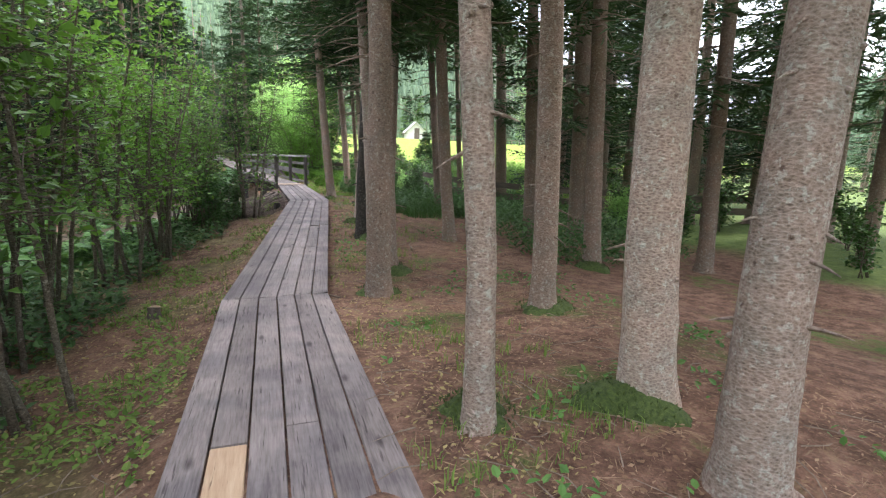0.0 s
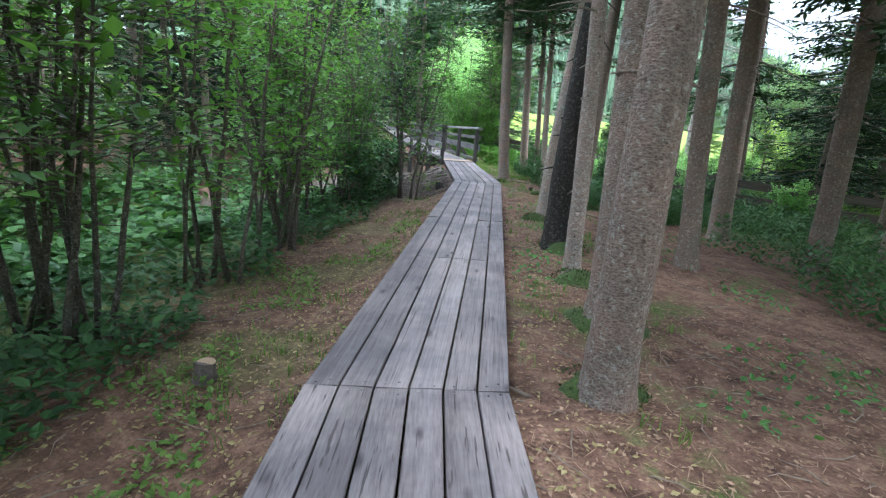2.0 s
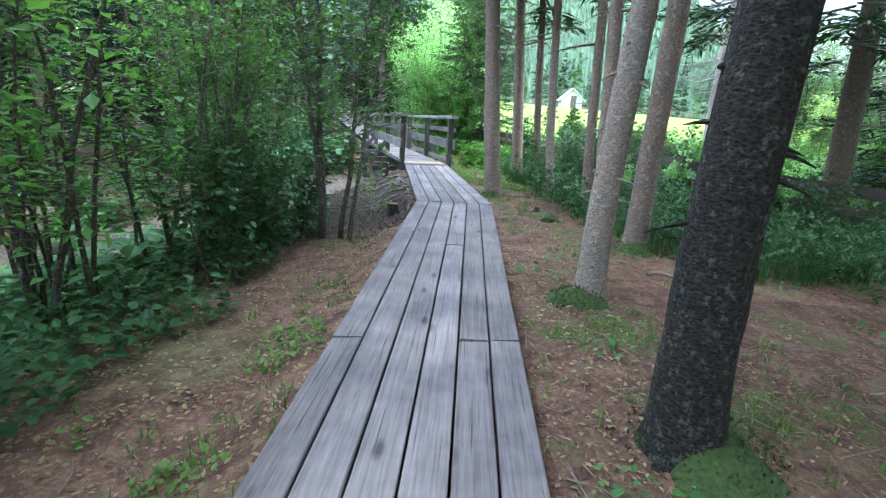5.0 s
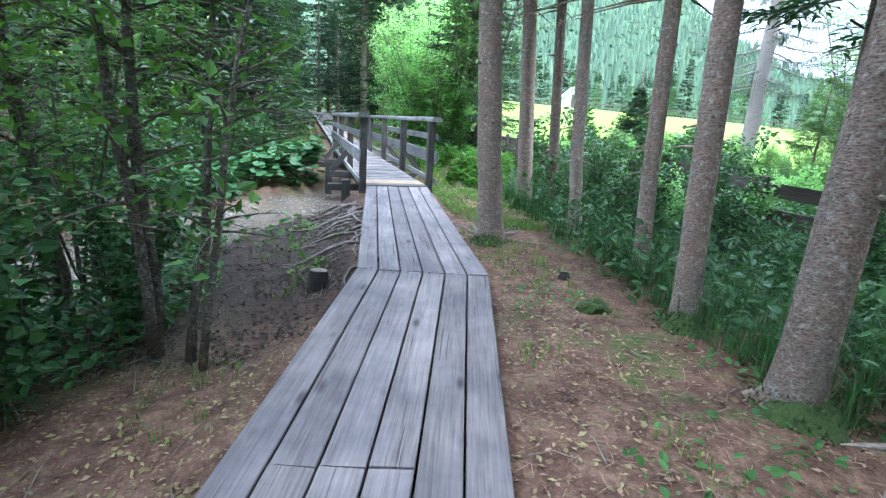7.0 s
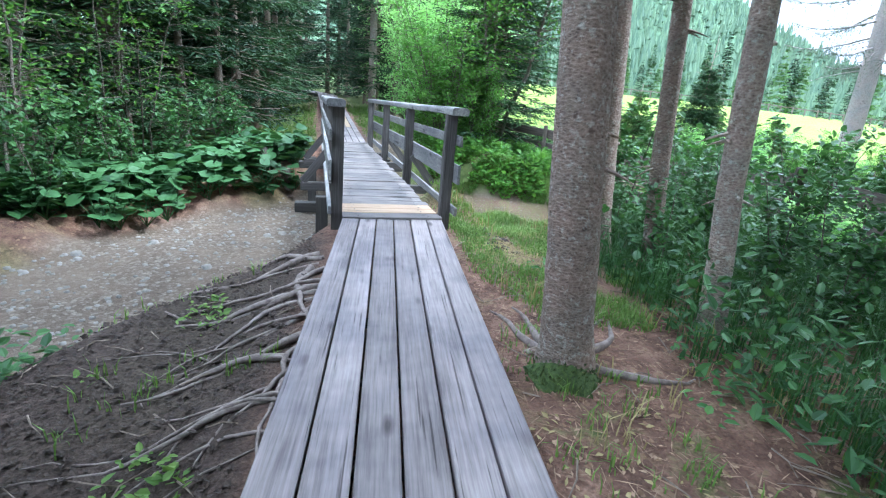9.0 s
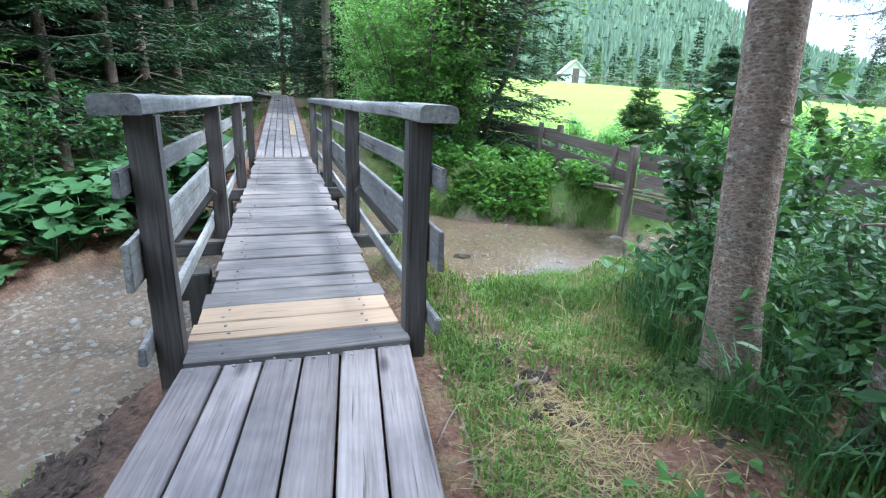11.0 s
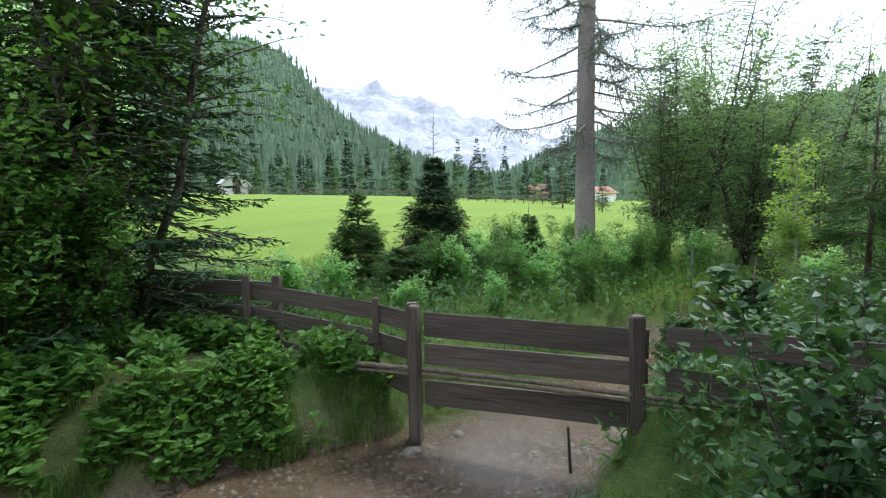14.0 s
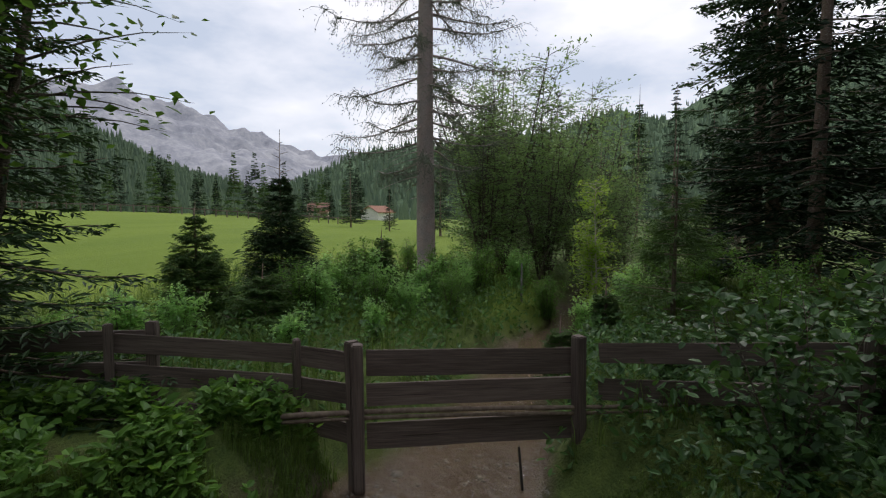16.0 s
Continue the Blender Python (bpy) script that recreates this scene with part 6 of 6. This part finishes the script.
scatter("fallen_leaves", "pale curled leaves fallen on the forest floor", "litter", M_STRAW, S, 7000, lambda x, y, d, s: (d > -2.6) & (d < 1.6) & (s > 0.5) & ((y < -5.0) | (d > 0)), (-9, 5, -21, -3.0), (0.02, 0.055), (0.35, 0.7), 0.01, (-0.1, 0.4))
grass("grass_tufts", "grass beside the far boardwalk", S, 1300, 8, lambda x, y, d, s: (np.abs(d) < 2.4) & (s > 0.3) & ((d < 0) | (y > 8.5)), (-2.2, 2.6, 6.3, 20), (0.08, 0.25))


scatter("soil_crumbs", "dark crumbs of soil and bark on the root bank", "soil", M_SOIL, S, 4500, lambda x, y, d, s: (d < -0.5) & (d > -2.8) & (s > 0.2), (-4.5, -0.6, -4.8, 0.3), (0.02, 0.055), (0.5, 0.9), 0.012, (-0.1, 0.6))
scatter("dry_grass_mat", "pale matted dead grass on trodden soil", "grass", M_STRAW, S, 2600, lambda x, y, d, s: np.minimum(np.hypot(x - 1.05, y + 0.7), np.hypot(x - 1.75, y + 0.05)) < 0.25 + 0.3 * value_noise(x, y, 0.3, 61), (0.5, 2.5, -1.4, 0.7), (0.05, 0.14), (0.03, 0.07), 0.02, (-0.02, 0.16))
grass("grass_tufts", "short trodden grass before the footbridge", S, 1500, 8, lambda x, y, d, s: (d > 0.7) & (d < 2.3) & (s > 0.3) & clumpy(x, y, 0.45, 62, 0.42), (0.6, 2.6, -2.2, 1.2), (0.03, 0.10))


def twigs_on_floor():
    parts = []
    x, y, z = on_ground(S, 1000, lambda x, y, d, s: (d > -2.6) & (d < 4) & (s > 0.4), -8, 5, -20, 0.5)
    for k in range(len(x)):
        a, L = S.uniform(0, 6.28), S.uniform(0.08, 0.4)
        e = np.array((math.cos(a), math.sin(a), 0)) * L
        p = np.array((x[k], y[k], z[k] + 0.008))
        q = p + e
        q[2] = gh(q[0], q[1]) + 0.012
        parts.append(tube(np.array([p, (p + q) / 2 + S.normal(0, 0.02, 3) * (1, 1, 0.3) + (0, 0, 0.01), q]), [0.005, 0.004, 0.002], 4, cap=False))
    v, f = merge(parts)
    tagged(new("fallen_twigs", mesh_from("fallen_twigs", v, f, M_TWIG)), "dry twigs scattered over the forest floor", "litter", kind="stuff")


twigs_on_floor()


def stones():
    parts = []
    x, y, z = on_ground(S, 1500, lambda x, y, d, s: s < 0.05, -7, 6.4, -3.5, 7.5)
    for k in range(len(x)):
        r = S.uniform(0.012, 0.035) if k > 40 else S.uniform(0.04, 0.08)
        th = np.linspace(0, 2 * np.pi, 6, endpoint=False)
        ring = lambda q, hh: np.stack([x[k] + r * q * np.cos(th) * S.uniform(0.8, 1.2, 6), y[k] + r * q * np.sin(th) * S.uniform(0.8, 1.2, 6), np.full(6, z[k] + hh * r)], 1)
        v = np.concatenate([ring(1.0, -0.2), ring(0.85, 0.35), ring(0.25, 0.55)])
        f = [(i * 6 + j, i * 6 + (j + 1) % 6, (i + 1) * 6 + (j + 1) % 6, (i + 1) * 6 + j) for i in range(2) for j in range(6)] + [(12, 13, 14, 15), (15, 16, 17, 12)]
        parts.append((v, np.array(f)))
    v, f = merge(parts)
    tagged(new("stream_pebbles", mesh_from("stream_pebbles", v, f, M_STONE, True)), "pale pebbles scattered over the stream gravel", "stones", kind="stuff")


stones()


def lump(name, label, category, x, y, r, tall, material, seed, sink=0.03, z=None):
    rng = np.random.default_rng(seed)
    bm = bmesh.new()
    bmesh.ops.create_icosphere(bm, subdivisions=3, radius=1.0)
    for v in bm.verts:
        n = noise.noise(v.co * 1.6 + Vector((seed, 0, 0))) * 0.35 + noise.noise(v.co * 4) * 0.1
        v.co = Vector((v.co.x * r, v.co.y * r * 0.8, v.co.z * tall)) * (1 + n)
    me = bpy.data.meshes.new(name)
    bm.to_mesh(me)
    bm.free()
    me.materials.append(material)
    ob = new(name, me)
    ob.location = (x, y, (gh(x, y) if z is None else z) + tall * 0.4 - sink)
    return tagged(ob, label, category)


lump("rock", "dark wet rock lying in the stream", "rock", 2.32, 4.06, 0.13, 0.09, M_BEAM, 5)
lump("rock", "pale stone beside the fence post", "rock", 5.05, 4.45, 0.14, 0.08, M_STONE, 6)
clod_rng = np.random.default_rng(15)
for k in range(30):
    cx, cy, spread = ((1.0, -0.12, 0.09), (1.03, -0.36, 0.07), (1.62, -0.80, 0.12), (0.98, -0.62, 0.10))[k % 4]
    lump("soil_clod", "clod of dark dug-up soil and roots", "soil", cx + clod_rng.normal(0, spread), cy + clod_rng.normal(0, spread), clod_rng.uniform(0.025, 0.065), clod_rng.uniform(0.02, 0.045), M_SOIL, 11 + k)
lump("rock", "mossy stone on the forest floor", "rock", 0.75, -4.75, 0.13, 0.09, M_MOSS, 7)


def stump(x, y, r, h, label, material=M_BEAM):
    rng = np.random.default_rng(int(abs(x * 100)))
    t = thing("tree_stump", label, "stump", (x, y, gh(x, y)))
    v, f = tube(np.array([(0, 0, -0.1), (0, 0, 0.02), (0.005, 0, h * 0.6), (0.01, 0.01, h)]), [r * 1.35, r * 1.15, r, r * 0.97], 14, 0.05, rng)
    piece("bark", mesh_from("bark", v, f, material), t)
    v, f = tube(np.array([(0.01, 0.01, h - 0.004), (0.01, 0.01, h + 0.004)]), [r * 0.9, r * 0.88], 14)
    pale = material is M_FENCE and h < 0.2
    piece("cut_face", mesh_from("cut_face", v, f, M_PALE if pale else M_TWIG), t, None, "orange-brown broken face" if pale else "grey cut face")


stump(-1.38, -3.62, 0.085, 0.16, "small dark cut stump beside the boardwalk")
stump(-4.98, -12.6, 0.07, 0.13, "broken low stump in leaf litter", M_FENCE)
stump(0.95, -3.9, 0.05, 0.06, "low dark stump on needles")
for x, y, h in ((-1.62, 5.35, 0.34), (-1.85, 5.1, 0.28), (-1.2, 5.0, 0.3)):
    stump(x, y, 0.08, h, "short brown timber pile at the water's edge", M_FENCE)


def exposed_roots():
    t = thing("tree_roots", "bare grey roots creeping over dark soil", "roots", (-1.2, -2.4, gh(-1.2, -2.4)))
    o = np.array(t.location)
    rng = np.random.default_rng(31)
    for k in range(26):
        x, y = -0.62 + rng.normal(0, 0.08), -3.2 + 2.5 * k / 25
        a = math.pi + rng.normal(0.25, 0.3)
        pts = []
        for u in np.linspace(0, 1, 14):
            pts.append((x, y, gh(x, y) + 0.012 + 0.018 * math.sin(u * 9 + k)))
            a += rng.normal(0, 0.22)
            s = rng.uniform(0.06, 0.12)
            x, y = x + math.cos(a) * s, y + math.sin(a) * s
        v, f = tube(np.array(pts) - o, np.linspace(0.03, 0.006, 14) * rng.uniform(0.4, 1.2), 6, 0.08, rng)
        piece("root", mesh_from("root", v, f, M_ROOT, True), t)
    for k in range(7):
        x, y = 0.72, -2.55
        a = rng.uniform(0, 6.28)
        pts = []
        for u in np.linspace(0, 1, 8):
            x, y = x + math.cos(a) * 0.1, y + math.sin(a) * 0.1
            a += rng.normal(0, 0.2)
            pts.append((x, y, gh(x, y) + 0.02 * (1 - u)))
        v, f = tube(np.array(pts) - o, np.linspace(0.035, 0.008, 8), 6, 0.08, rng)
        piece("root", mesh_from("root", v, f, M_ROOT, True), t)


exposed_roots()


def fallen_branch(x, y, a, L, r, label):
    t = thing("fallen_branch", label, "branch", (x, y, gh(x, y)))
    rng = np.random.default_rng(int(abs(x * 77)))
    u = np.linspace(0, 1, 7)
    pts = []
    for q in u:
        px, py = x + math.cos(a) * L * q, y + math.sin(a) * L * q
        pts.append((px - x + rng.normal(0, 0.015), py - y + rng.normal(0, 0.015), gh(px, py) - gh(x, y) + r + 0.02 * math.sin(q * 6)))
    v, f = tube(np.array(pts), r * (1 - 0.6 * u), 7, 0.06, rng)
    piece("stick", mesh_from("stick", v, f, M_TWIG, True), t)


fallen_branch(-0.62, -10.95, 1.2, 0.55, 0.02, "bare grey stick on brown needles")
fallen_branch(0.55, -7.2, -0.6, 0.7, 0.022, "curved dead branch on the forest floor")
fallen_branch(-2.95, -13.3, 2.2, 0.5, 0.012, "thin pale branch beside the boardwalk")
fallen_branch(0.95, -0.42, 0.5, 0.3, 0.016, "short dry branch on trodden soil")
fallen_branch(-0.4, -16.2, 0.5, 0.7, 0.025, "dead branch on needles")
v_, f_ = tube(np.array([(0, 0, -0.1), (0.02, 0, 0.9)]), [0.03, 0.02], 6)
stake = thing("stake", "pale marker stake among weeds", "stake", (13.0, 3.4, gh(13.0, 3.4)))
piece("shaft", mesh_from("shaft", v_, f_, M_RAIL), stake)
